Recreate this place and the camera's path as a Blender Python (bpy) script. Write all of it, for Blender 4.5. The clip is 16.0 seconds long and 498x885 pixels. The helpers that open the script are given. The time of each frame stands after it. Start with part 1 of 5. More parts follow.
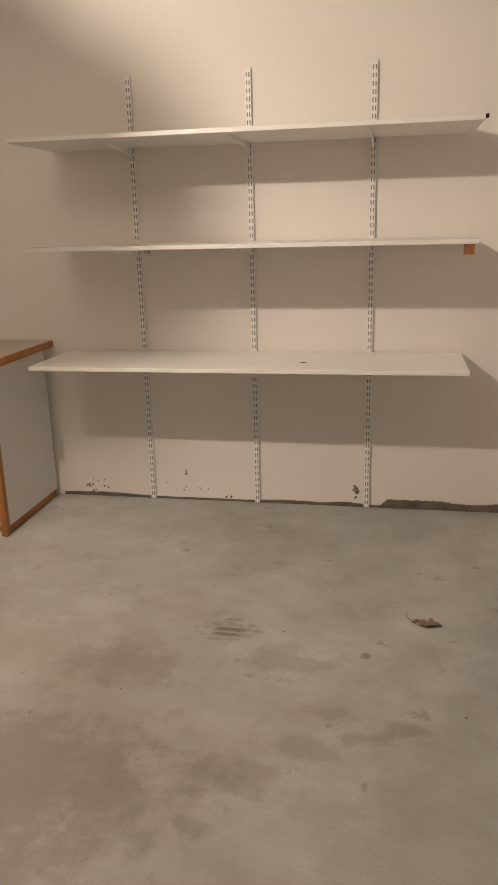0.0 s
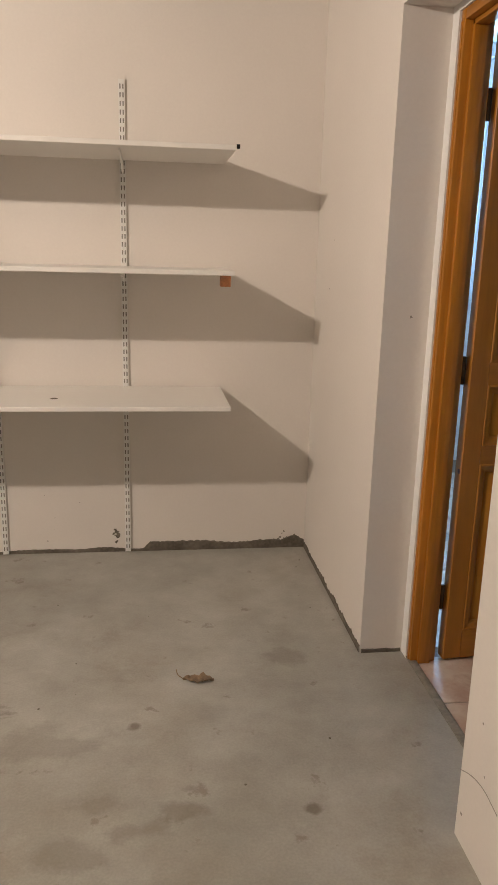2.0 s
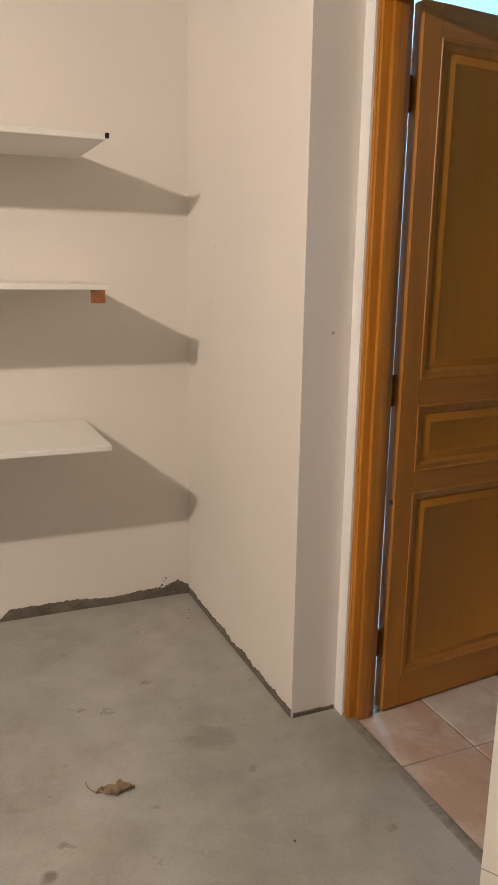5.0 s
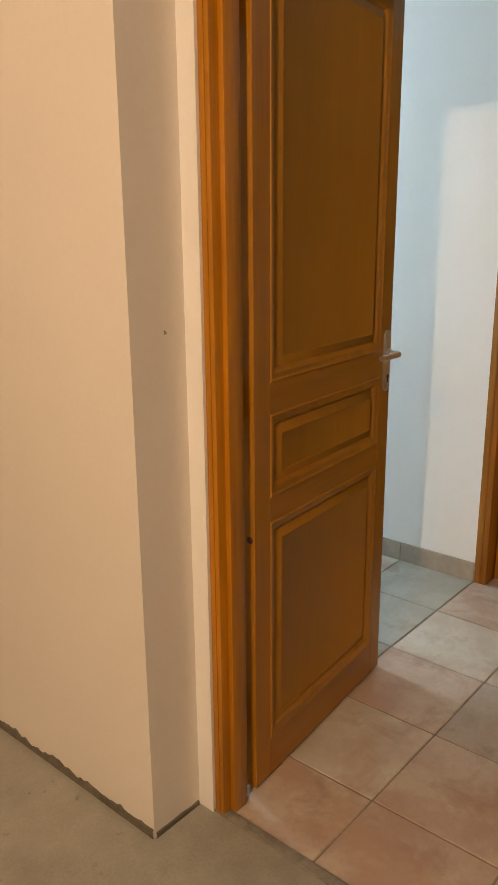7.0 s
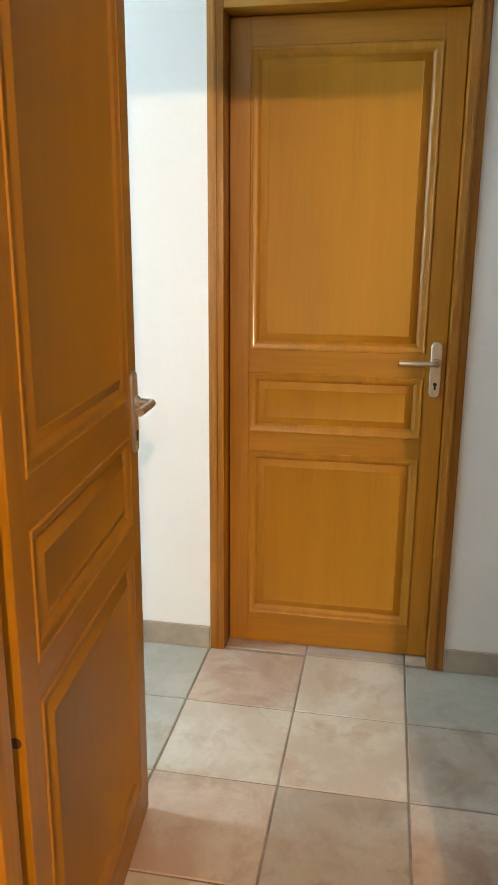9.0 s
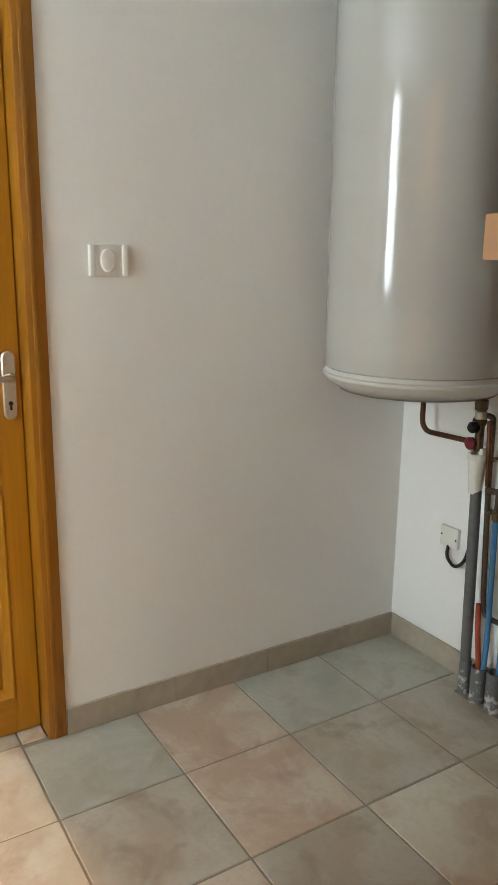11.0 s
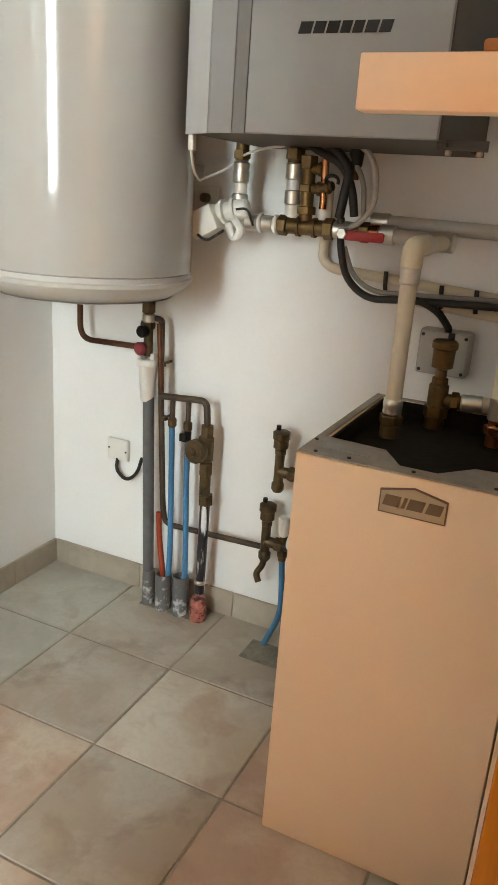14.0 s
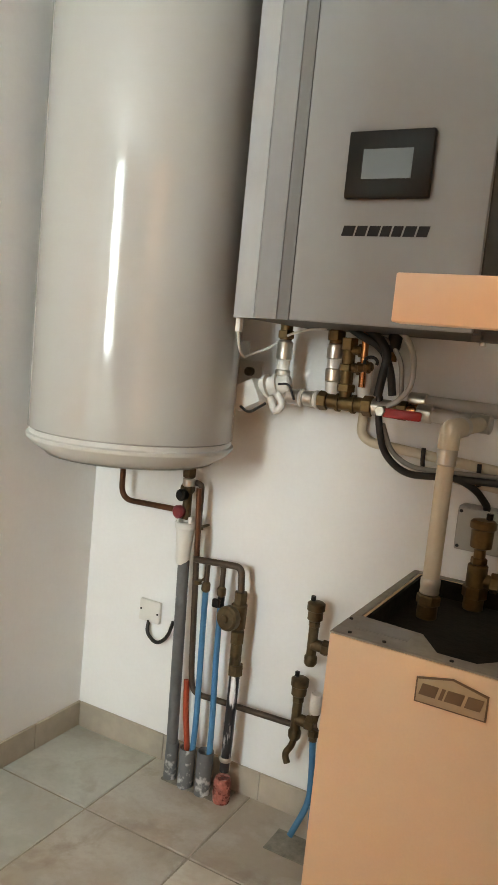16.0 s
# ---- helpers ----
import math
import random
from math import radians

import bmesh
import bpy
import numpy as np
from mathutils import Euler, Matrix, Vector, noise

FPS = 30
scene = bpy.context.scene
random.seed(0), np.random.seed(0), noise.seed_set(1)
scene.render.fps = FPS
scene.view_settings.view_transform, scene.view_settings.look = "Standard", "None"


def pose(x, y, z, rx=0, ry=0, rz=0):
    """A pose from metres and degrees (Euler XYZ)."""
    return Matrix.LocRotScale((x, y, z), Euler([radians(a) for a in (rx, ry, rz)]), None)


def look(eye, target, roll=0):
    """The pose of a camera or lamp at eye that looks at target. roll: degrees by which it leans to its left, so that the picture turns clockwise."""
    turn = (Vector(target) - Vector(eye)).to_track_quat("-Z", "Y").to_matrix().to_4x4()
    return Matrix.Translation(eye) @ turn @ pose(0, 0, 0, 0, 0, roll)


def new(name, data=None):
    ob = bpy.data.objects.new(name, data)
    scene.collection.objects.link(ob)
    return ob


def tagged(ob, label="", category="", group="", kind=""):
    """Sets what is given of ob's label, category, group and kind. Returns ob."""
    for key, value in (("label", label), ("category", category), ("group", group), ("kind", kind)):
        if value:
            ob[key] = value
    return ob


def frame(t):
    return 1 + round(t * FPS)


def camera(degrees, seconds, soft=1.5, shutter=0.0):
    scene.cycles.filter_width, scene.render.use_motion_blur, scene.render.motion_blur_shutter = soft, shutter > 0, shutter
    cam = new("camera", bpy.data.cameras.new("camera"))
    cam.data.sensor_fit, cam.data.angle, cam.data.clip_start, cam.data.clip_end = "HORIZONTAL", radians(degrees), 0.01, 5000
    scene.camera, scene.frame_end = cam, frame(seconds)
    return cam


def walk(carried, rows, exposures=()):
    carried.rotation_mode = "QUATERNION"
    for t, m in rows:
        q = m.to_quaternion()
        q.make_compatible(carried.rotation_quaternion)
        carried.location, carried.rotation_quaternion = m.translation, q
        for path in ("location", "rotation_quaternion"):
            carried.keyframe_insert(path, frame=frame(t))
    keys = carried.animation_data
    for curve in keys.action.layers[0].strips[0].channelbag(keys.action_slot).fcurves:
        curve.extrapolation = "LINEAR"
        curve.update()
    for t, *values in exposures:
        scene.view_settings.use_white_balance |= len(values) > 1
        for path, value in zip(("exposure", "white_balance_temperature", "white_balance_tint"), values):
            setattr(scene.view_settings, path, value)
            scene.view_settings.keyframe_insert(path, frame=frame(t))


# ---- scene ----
cam = camera(36.7, 16.0)
PATH = [
    (0, (-0.716, -3.522, 1.368), (-1.088, -1.639, 0.805), -1.5),
    (0.5, (-0.735, -3.411, 1.352), (-0.949, -1.5, 0.803), -0.5),
    (1, (-0.743, -3.34, 1.354), (-0.738, -1.413, 0.819), 0.9),
    (1.5, (-0.742, -3.303, 1.357), (-0.571, -1.377, 0.843), 1.2),
    (2, (-0.726, -3.289, 1.351), (-0.464, -1.367, 0.862), 1.5),
    (2.5, (-0.713, -3.272, 1.352), (-0.408, -1.353, 0.878), 2.1),
    (3, (-0.742, -3.232, 1.354), (-0.411, -1.309, 0.915), 2.7),
    (3.2, (-0.76, -3.205, 1.349), (-0.414, -1.281, 0.928), 3.0),
    (5.3, (-0.948, -2.700, 1.335), (-0.075, -0.960, 0.872), 0.5),
    (5.5, (-0.950, -2.612, 1.350), (0.001, -0.914, 0.876), 0.3),
    (6, (-0.985, -2.423, 1.366), (0.196, -0.887, 0.852), -0.5),
    (6.5, (-1.005, -2.271, 1.366), (0.34, -0.897, 0.833), -0.4),
    (7, (-0.948, -2.1, 1.355), (0.515, -0.843, 0.825), -0.5),
    (7.5, (-0.87, -1.945, 1.35), (0.729, -0.862, 0.833), 0.6),
    (8, (-0.787, -1.77, 1.347), (0.956, -0.918, 0.86), 0.3),
    (8.5, (-0.702, -1.629, 1.347), (1.147, -1.04, 0.865), -0.3),
    (9, (-0.556, -1.526, 1.335), (1.352, -1.179, 0.846), 0.4),
    (9.5, (-0.425, -1.445, 1.334), (1.512, -1.431, 0.837), 1.1),
    (10, (-0.336, -1.334, 1.337), (1.565, -1.716, 0.845), 0.5),
    (10.2, (-0.300, -1.302, 1.330), (1.571, -1.823, 0.849), 0.4),
    (12.3, (0.181, -1.165, 1.25), (1.361, -2.698, 0.743), 1.8),
    (12.5, (0.198, -1.166, 1.239), (1.316, -2.741, 0.72), 1.8),
    (13, (0.226, -1.159, 1.225), (1.189, -2.806, 0.626), 2.3),
    (13.5, (0.234, -1.156, 1.221), (1.063, -2.849, 0.551), 3.2),
    (14, (0.235, -1.145, 1.227), (1.019, -2.872, 0.595), 4.1),
    (14.5, (0.234, -1.144, 1.238), (1.036, -2.901, 0.72), 4.9),
    (15, (0.235, -1.143, 1.253), (1.08, -2.91, 0.845), 5.3),
    (15.5, (0.234, -1.146, 1.262), (1.13, -2.906, 0.948), 5.3),
    (16, (0.235, -1.146, 1.265), (1.178, -2.892, 1.019), 5.6),
]
EXPOSURES = [
    (0.0, -0.12, 5650, 11), (3.2, -0.2, 5650, 11), (5.5, 0.05, 5600, 10), (6.0, 0.0, 7300, 14), (7.0, -0.1, 8200, 17), (8.2, 0.25, 8500, 16),
    (9.0, 0.55, 8300, 15), (9.5, 0.6, 8500, 16), (10.2, 0.75, 9000, 17), (12.3, 1.0, 10300, 21), (13.0, 1.2, 10300, 21), (14.0, 1.38, 10200, 21), (16.0, 1.28, 10600, 22),
]
walk(cam, [(t, look(eye, target, roll)) for t, eye, target, roll in PATH], EXPOSURES)

# ---- world and light ----
world = bpy.data.worlds.new("sky")
scene.world = world
world.use_nodes = True
wn = world.node_tree
bg = wn.nodes["Background"]
sky = wn.nodes.new("ShaderNodeTexSky")
sky.sky_type = "NISHITA"
sky.sun_disc = False
sky.sun_elevation = radians(38)
sky.sun_rotation = radians(150)
wn.links.new(sky.outputs["Color"], bg.inputs["Color"])
bg.inputs["Strength"].default_value = 0.1

sun = new("sun", bpy.data.lights.new("sun", "SUN"))
sun.data.energy, sun.data.angle, sun.data.color = 2.0, radians(0.5), (1.0, 0.95, 0.88)
sun.matrix_world = look((2, -8, 9), (0, 0, 0))

LAMP = (-2.40, -2.13, 2.315)
bulb = new("ceiling_bulb_light", bpy.data.lights.new("ceiling_bulb_light", "POINT"))
bulb.data.energy, bulb.data.color, bulb.data.shadow_soft_size = 170, (1.0, 0.77, 0.55), 0.028
bulb.location = LAMP

day = new("window_daylight", bpy.data.lights.new("window_daylight", "AREA"))
day.data.shape, day.data.size, day.data.size_y = "RECTANGLE", 0.62, 1.34
day.data.energy, day.data.color = 43, (0.47, 0.75, 1.0)
day.matrix_world = look((0.97, 1.335, 1.79), (0.97, -2.0, 1.79))


# ---- materials ----
def material(name, color, rough=0.6, metal=0.0, vary=0.08, scale=3.0, fine=60.0, bump=0.05, stretch=(1, 1, 1), dark=None, coat=0.0, random_tint=0.0, spec=0.5):
    """A surface with a broad and a fine variation, and fine relief."""
    m = bpy.data.materials.new(name)
    m.use_nodes = True
    nt = m.node_tree
    b = nt.nodes["Principled BSDF"]
    tc = nt.nodes.new("ShaderNodeTexCoord")
    mp = nt.nodes.new("ShaderNodeMapping")
    mp.inputs["Scale"].default_value = stretch
    nt.links.new(tc.outputs["Object"], mp.inputs["Vector"])
    n1 = nt.nodes.new("ShaderNodeTexNoise")
    n1.inputs["Scale"].default_value, n1.inputs["Detail"].default_value = scale, 5
    n2 = nt.nodes.new("ShaderNodeTexNoise")
    n2.inputs["Scale"].default_value, n2.inputs["Detail"].default_value = fine, 4
    for n in (n1, n2):
        nt.links.new(mp.outputs["Vector"], n.inputs["Vector"])
    r = nt.nodes.new("ShaderNodeValToRGB")
    d = dark or tuple(c * (1 - 2 * vary) for c in color)
    l = tuple(min(1, c * (1 + vary)) for c in color)
    r.color_ramp.elements[0].position, r.color_ramp.elements[1].position = 0.3, 0.7
    r.color_ramp.elements[0].color, r.color_ramp.elements[1].color = (*d, 1), (*l, 1)
    mix = nt.nodes.new("ShaderNodeMath")
    mix.operation = "MULTIPLY_ADD"
    mix.inputs[1].default_value = 0.35
    nt.links.new(n2.outputs["Fac"], mix.inputs[0])
    half = nt.nodes.new("ShaderNodeMath")
    half.operation = "MULTIPLY"
    half.inputs[1].default_value = 0.65
    nt.links.new(n1.outputs["Fac"], half.inputs[0])
    nt.links.new(half.outputs[0], mix.inputs[2])
    nt.links.new(mix.outputs[0], r.inputs["Fac"])
    out = r.outputs["Color"]
    if random_tint:
        oi = nt.nodes.new("ShaderNodeObjectInfo")
        mr = nt.nodes.new("ShaderNodeMapRange")
        mr.inputs["To Min"].default_value, mr.inputs["To Max"].default_value = 1 - random_tint, 1 + random_tint
        nt.links.new(oi.outputs["Random"], mr.inputs["Value"])
        hs = nt.nodes.new("ShaderNodeHueSaturation")
        nt.links.new(mr.outputs["Result"], hs.inputs["Value"])
        nt.links.new(out, hs.inputs["Color"])
        out = hs.outputs["Color"]
    nt.links.new(out, b.inputs["Base Color"])
    rr = nt.nodes.new("ShaderNodeMapRange")
    rr.inputs["To Min"].default_value, rr.inputs["To Max"].default_value = max(0.02, rough - 0.08), min(1, rough + 0.08)
    nt.links.new(n1.outputs["Fac"], rr.inputs["Value"])
    nt.links.new(rr.outputs["Result"], b.inputs["Roughness"])
    b.inputs["Metallic"].default_value = metal
    b.inputs["Coat Weight"].default_value = coat
    b.inputs["Coat Roughness"].default_value = 0.06
    b.inputs["Specular IOR Level"].default_value = spec
    if bump:
        bp = nt.nodes.new("ShaderNodeBump")
        bp.inputs["Strength"].default_value, bp.inputs["Distance"].default_value = bump, 0.004
        nt.links.new(n2.outputs["Fac"], bp.inputs["Height"])
        nt.links.new(bp.outputs["Normal"], b.inputs["Normal"])
    return m


def concrete_material():
    """Trowelled grey floor slab: cloudy patches, rusty brown areas, fine grit, two dark oil marks."""
    m = bpy.data.materials.new("floor_concrete")
    m.use_nodes = True
    nt = m.node_tree
    b = nt.nodes["Principled BSDF"]
    tc = nt.nodes.new("ShaderNodeTexCoord")

    def noise_node(scale, detail, rough=0.55):
        n = nt.nodes.new("ShaderNodeTexNoise")
        n.inputs["Scale"].default_value, n.inputs["Detail"].default_value, n.inputs["Roughness"].default_value = scale, detail, rough
        nt.links.new(tc.outputs["Object"], n.inputs["Vector"])
        return n

    def ramp(src, p0, c0, p1, c1):
        r = nt.nodes.new("ShaderNodeValToRGB")
        r.color_ramp.elements[0].position, r.color_ramp.elements[0].color = p0, (*c0, 1)
        r.color_ramp.elements[1].position, r.color_ramp.elements[1].color = p1, (*c1, 1)
        nt.links.new(src, r.inputs["Fac"])
        return r.outputs["Color"]

    def blend(fac, a, c, mode="MIX"):
        mx = nt.nodes.new("ShaderNodeMix")
        mx.data_type, mx.blend_type = "RGBA", mode
        if isinstance(fac, float):
            mx.inputs[0].default_value = fac
        else:
            nt.links.new(fac, mx.inputs[0])
        nt.links.new(a, mx.inputs[6])
        if isinstance(c, tuple):
            mx.inputs[7].default_value = (*c, 1)
        else:
            nt.links.new(c, mx.inputs[7])
        return mx.outputs[2]

    big = noise_node(1.1, 6)
    mid = noise_node(5.0, 8, 0.65)
    grit = noise_node(140.0, 3)
    base = ramp(big.outputs["Fac"], 0.35, (0.40, 0.397, 0.365), 0.68, (0.54, 0.537, 0.50))
    base = blend(1.0, base, ramp(mid.outputs["Fac"], 0.3, (0.70, 0.685, 0.66), 0.7, (1.0, 1.0, 0.99)), "MULTIPLY")
    rust = noise_node(1.7, 5, 0.6)
    base = blend(ramp(rust.outputs["Fac"], 0.50, (0, 0, 0), 0.70, (0.42, 0.42, 0.42)), base, (0.27, 0.22, 0.155))
    # slab turns browner and darker towards this point, with a wandering edge
    brown_dist = nt.nodes.new("ShaderNodeVectorMath")
    brown_dist.operation = "DISTANCE"
    brown_dist.inputs[1].default_value = (-2.15, -2.75, 0.0)
    nt.links.new(tc.outputs["Object"], brown_dist.inputs[0])
    wander = nt.nodes.new("ShaderNodeMath")
    wander.operation = "MULTIPLY_ADD"
    wander.inputs[1].default_value = 1.3
    nt.links.new(noise_node(1.4, 7, 0.6).outputs["Fac"], wander.inputs[0])
    nt.links.new(brown_dist.outputs["Value"], wander.inputs[2])
    brown_fac = nt.nodes.new("ShaderNodeMapRange")
    brown_fac.inputs["From Min"].default_value, brown_fac.inputs["From Max"].default_value = 1.35, 2.75
    brown_fac.inputs["To Min"].default_value, brown_fac.inputs["To Max"].default_value = 0.78, 0.0
    nt.links.new(wander.outputs[0], brown_fac.inputs["Value"])
    base = blend(brown_fac.outputs["Result"], base, (0.180, 0.162, 0.128))
    spots = noise_node(9.0, 6, 0.62)
    blot = noise_node(3.1, 9, 0.72)
    pale = noise_node(2.3, 8, 0.7)
    base = blend(ramp(blot.outputs["Fac"], 0.55, (0, 0, 0), 0.66, (0.32, 0.32, 0.32)), base, (0.235, 0.205, 0.155))
    base = blend(ramp(pale.outputs["Fac"], 0.56, (0, 0, 0), 0.68, (0.28, 0.28, 0.28)), base, (0.50, 0.49, 0.455))
    base = blend(ramp(spots.outputs["Fac"], 0.64, (0, 0, 0), 0.69, (0.6, 0.6, 0.6)), base, (0.19, 0.16, 0.125))
    for cx, cy, sx, sy, depth in OIL_MARKS:
        mp = nt.nodes.new("ShaderNodeMapping")
        mp.vector_type = "POINT"
        mp.inputs["Location"].default_value = (-cx / sx, -cy / sy, 0)
        mp.inputs["Scale"].default_value = (1 / sx, 1 / sy, 0)
        nt.links.new(tc.outputs["Object"], mp.inputs["Vector"])
        ln = nt.nodes.new("ShaderNodeVectorMath")
        ln.operation = "LENGTH"
        nt.links.new(mp.outputs["Vector"], ln.inputs[0])
        ad = nt.nodes.new("ShaderNodeMath")
        ad.operation = "MULTIPLY_ADD"
        ad.inputs[1].default_value = 2.4
        nt.links.new(spots.outputs["Fac"], ad.inputs[0])
        nt.links.new(ln.outputs["Value"], ad.inputs[2])
        mr = nt.nodes.new("ShaderNodeMapRange")
        mr.inputs["From Min"].default_value, mr.inputs["From Max"].default_value = 1.55, 1.95
        mr.inputs["To Min"].default_value, mr.inputs["To Max"].default_value = depth, 0.0
        nt.links.new(ad.outputs[0], mr.inputs["Value"])
        fac = mr.outputs["Result"]
        if depth > 0.8:
            wv = nt.nodes.new("ShaderNodeTexWave")
            wv.bands_direction = "Y"
            wv.inputs["Scale"].default_value, wv.inputs["Distortion"].default_value = 9.0, 1.2
            nt.links.new(tc.outputs["Object"], wv.inputs["Vector"])
            tread = nt.nodes.new("ShaderNodeMath")
            tread.operation = "MULTIPLY"
            nt.links.new(fac, tread.inputs[0])
            lines = nt.nodes.new("ShaderNodeMapRange")
            lines.inputs["From Min"].default_value, lines.inputs["From Max"].default_value = 0.05, 0.4
            lines.inputs["To Min"].default_value = 0.25
            nt.links.new(wv.outputs["Fac"], lines.inputs["Value"])
            nt.links.new(lines.outputs["Result"], tread.inputs[1])
            fac = tread.outputs[0]
        base = blend(fac, base, (0.135, 0.115, 0.085))
    base = blend(1.0, base, ramp(grit.outputs["Fac"], 0.35, (0.90, 0.90, 0.90), 0.65, (1.0, 1.0, 1.0)), "MULTIPLY")
    nt.links.new(base, b.inputs["Base Color"])
    rr = nt.nodes.new("ShaderNodeMapRange")
    rr.inputs["To Min"].default_value, rr.inputs["To Max"].default_value = 0.38, 0.72
    nt.links.new(mid.outputs["Fac"], rr.inputs["Value"])
    nt.links.new(rr.outputs["Result"], b.inputs["Roughness"])
    bp = nt.nodes.new("ShaderNodeBump")
    bp.inputs["Strength"].default_value, bp.inputs["Distance"].default_value = 0.12, 0.004
    nt.links.new(mid.outputs["Fac"], bp.inputs["Height"])
    nt.links.new(bp.outputs["Normal"], b.inputs["Normal"])
    return m


OIL_MARKS = [(-1.257, -1.250, 0.13, 0.09, 0.85), (-1.05, -1.40, 0.28, 0.14, 0.25), (-0.86, -1.66, 0.10, 0.08, 0.3), (-0.93, -1.81, 0.12, 0.08, 0.3), (-0.64, -1.69, 0.08, 0.06, 0.45), (-1.55, -1.50, 0.30, 0.20, 0.35), (-0.773, -1.338, 0.03, 0.03, 0.7), (-0.325, -1.72, 0.035, 0.028, 0.75), (-0.264, -1.0, 0.10, 0.08, 0.35), (-1.70, -2.05, 0.75, 0.50, 0.45), (-1.15, -1.95, 0.35, 0.12, 0.35), (-0.75, -1.75, 0.12, 0.05, 0.35), (-0.62, -1.62, 0.07, 0.03, 0.4)]

M = {}
M["wall_garage"] = material("wall_cream_plaster", (0.76, 0.72, 0.67), 0.85, vary=0.025, scale=1.6, fine=90, bump=0.08)
M["wall_room"] = material("wall_white_plaster", (0.85, 0.845, 0.83), 0.8, vary=0.02, scale=1.6, fine=90, bump=0.08)
# grey for unseen garage surfaces, picked to cut bounced light and deepen shadows
M["unseen_grey"] = material("unseen_wall_grey", (0.46, 0.44, 0.40), 0.9, vary=0.12, scale=2.0, fine=70, bump=0.3)
M["ceiling"] = material("ceiling_white", (0.78, 0.77, 0.75), 0.9, vary=0.02)
M["concrete"] = concrete_material()
M["mortar"] = material("grey_mortar", (0.165, 0.145, 0.115), 0.9, vary=0.3, scale=9, fine=80, bump=0.5)
M["wood"] = material("varnished_pine", (0.45, 0.180, 0.011), 0.42, vary=0.13, scale=1.6, fine=9.0, bump=0.03, stretch=(10, 10, 0.7), coat=0.08)
M["wood_h"] = material("varnished_pine_rail", (0.44, 0.175, 0.011), 0.42, vary=0.13, scale=1.6, fine=9.0, bump=0.03, stretch=(0.7, 0.7, 10), coat=0.08)
M["wood_panel"] = material("varnished_panel", (0.45, 0.187, 0.012), 0.52, vary=0.07, scale=1.6, fine=12.0, bump=0.04, stretch=(8, 8, 0.7), spec=0.35)
M["wood_frame"] = material("varnished_frame", (0.50, 0.197, 0.012), 0.38, vary=0.15, scale=2.0, fine=8.0, bump=0.07, stretch=(12, 12, 0.7), coat=0.15)
M["wood_frame_dark"] = material("varnished_frame_reddish", (0.37, 0.134, 0.012), 0.38, vary=0.15, scale=2.0, fine=8.0, bump=0.07, stretch=(12, 12, 0.7), coat=0.1)
M["knot"] = material("pine_knot", (0.10, 0.03, 0.01), 0.4, vary=0.3)
M["white_board"] = material("white_melamine", (0.80, 0.78, 0.74), 0.42, vary=0.02, bump=0.01)
M["rail"] = material("white_painted_steel", (0.80, 0.79, 0.76), 0.4, vary=0.03, bump=0.0)
M["slot"] = material("slot_shadow_dark", (0.03, 0.028, 0.026), 0.8, vary=0.1, bump=0.0)
M["cab_white"] = material("cabinet_white_laminate", (0.70, 0.69, 0.67), 0.5, vary=0.03, bump=0.02)
M["cab_top"] = material("cabinet_beige_top", (0.55, 0.49, 0.40), 0.4, vary=0.05, bump=0.02)
M["cab_wood"] = material("cabinet_orange_wood", (0.42, 0.17, 0.04), 0.4, vary=0.2, scale=3, fine=12, stretch=(10, 10, 0.8), bump=0.04)
M["rail_slot"] = material("slot_shade_grey", (0.24, 0.225, 0.20), 0.8, vary=0.1, bump=0.0)
M["chip_grey"] = material("paint_chip_grey", (0.34, 0.31, 0.28), 0.8, vary=0.1, bump=0.0)
M["block"] = material("raw_orange_wood_block", (0.33, 0.13, 0.045), 0.6, vary=0.3, scale=20, fine=80)
M["dead_leaf"] = material("dry_brown_leaf", (0.29, 0.205, 0.125), 0.8, vary=0.35, scale=30, fine=90)


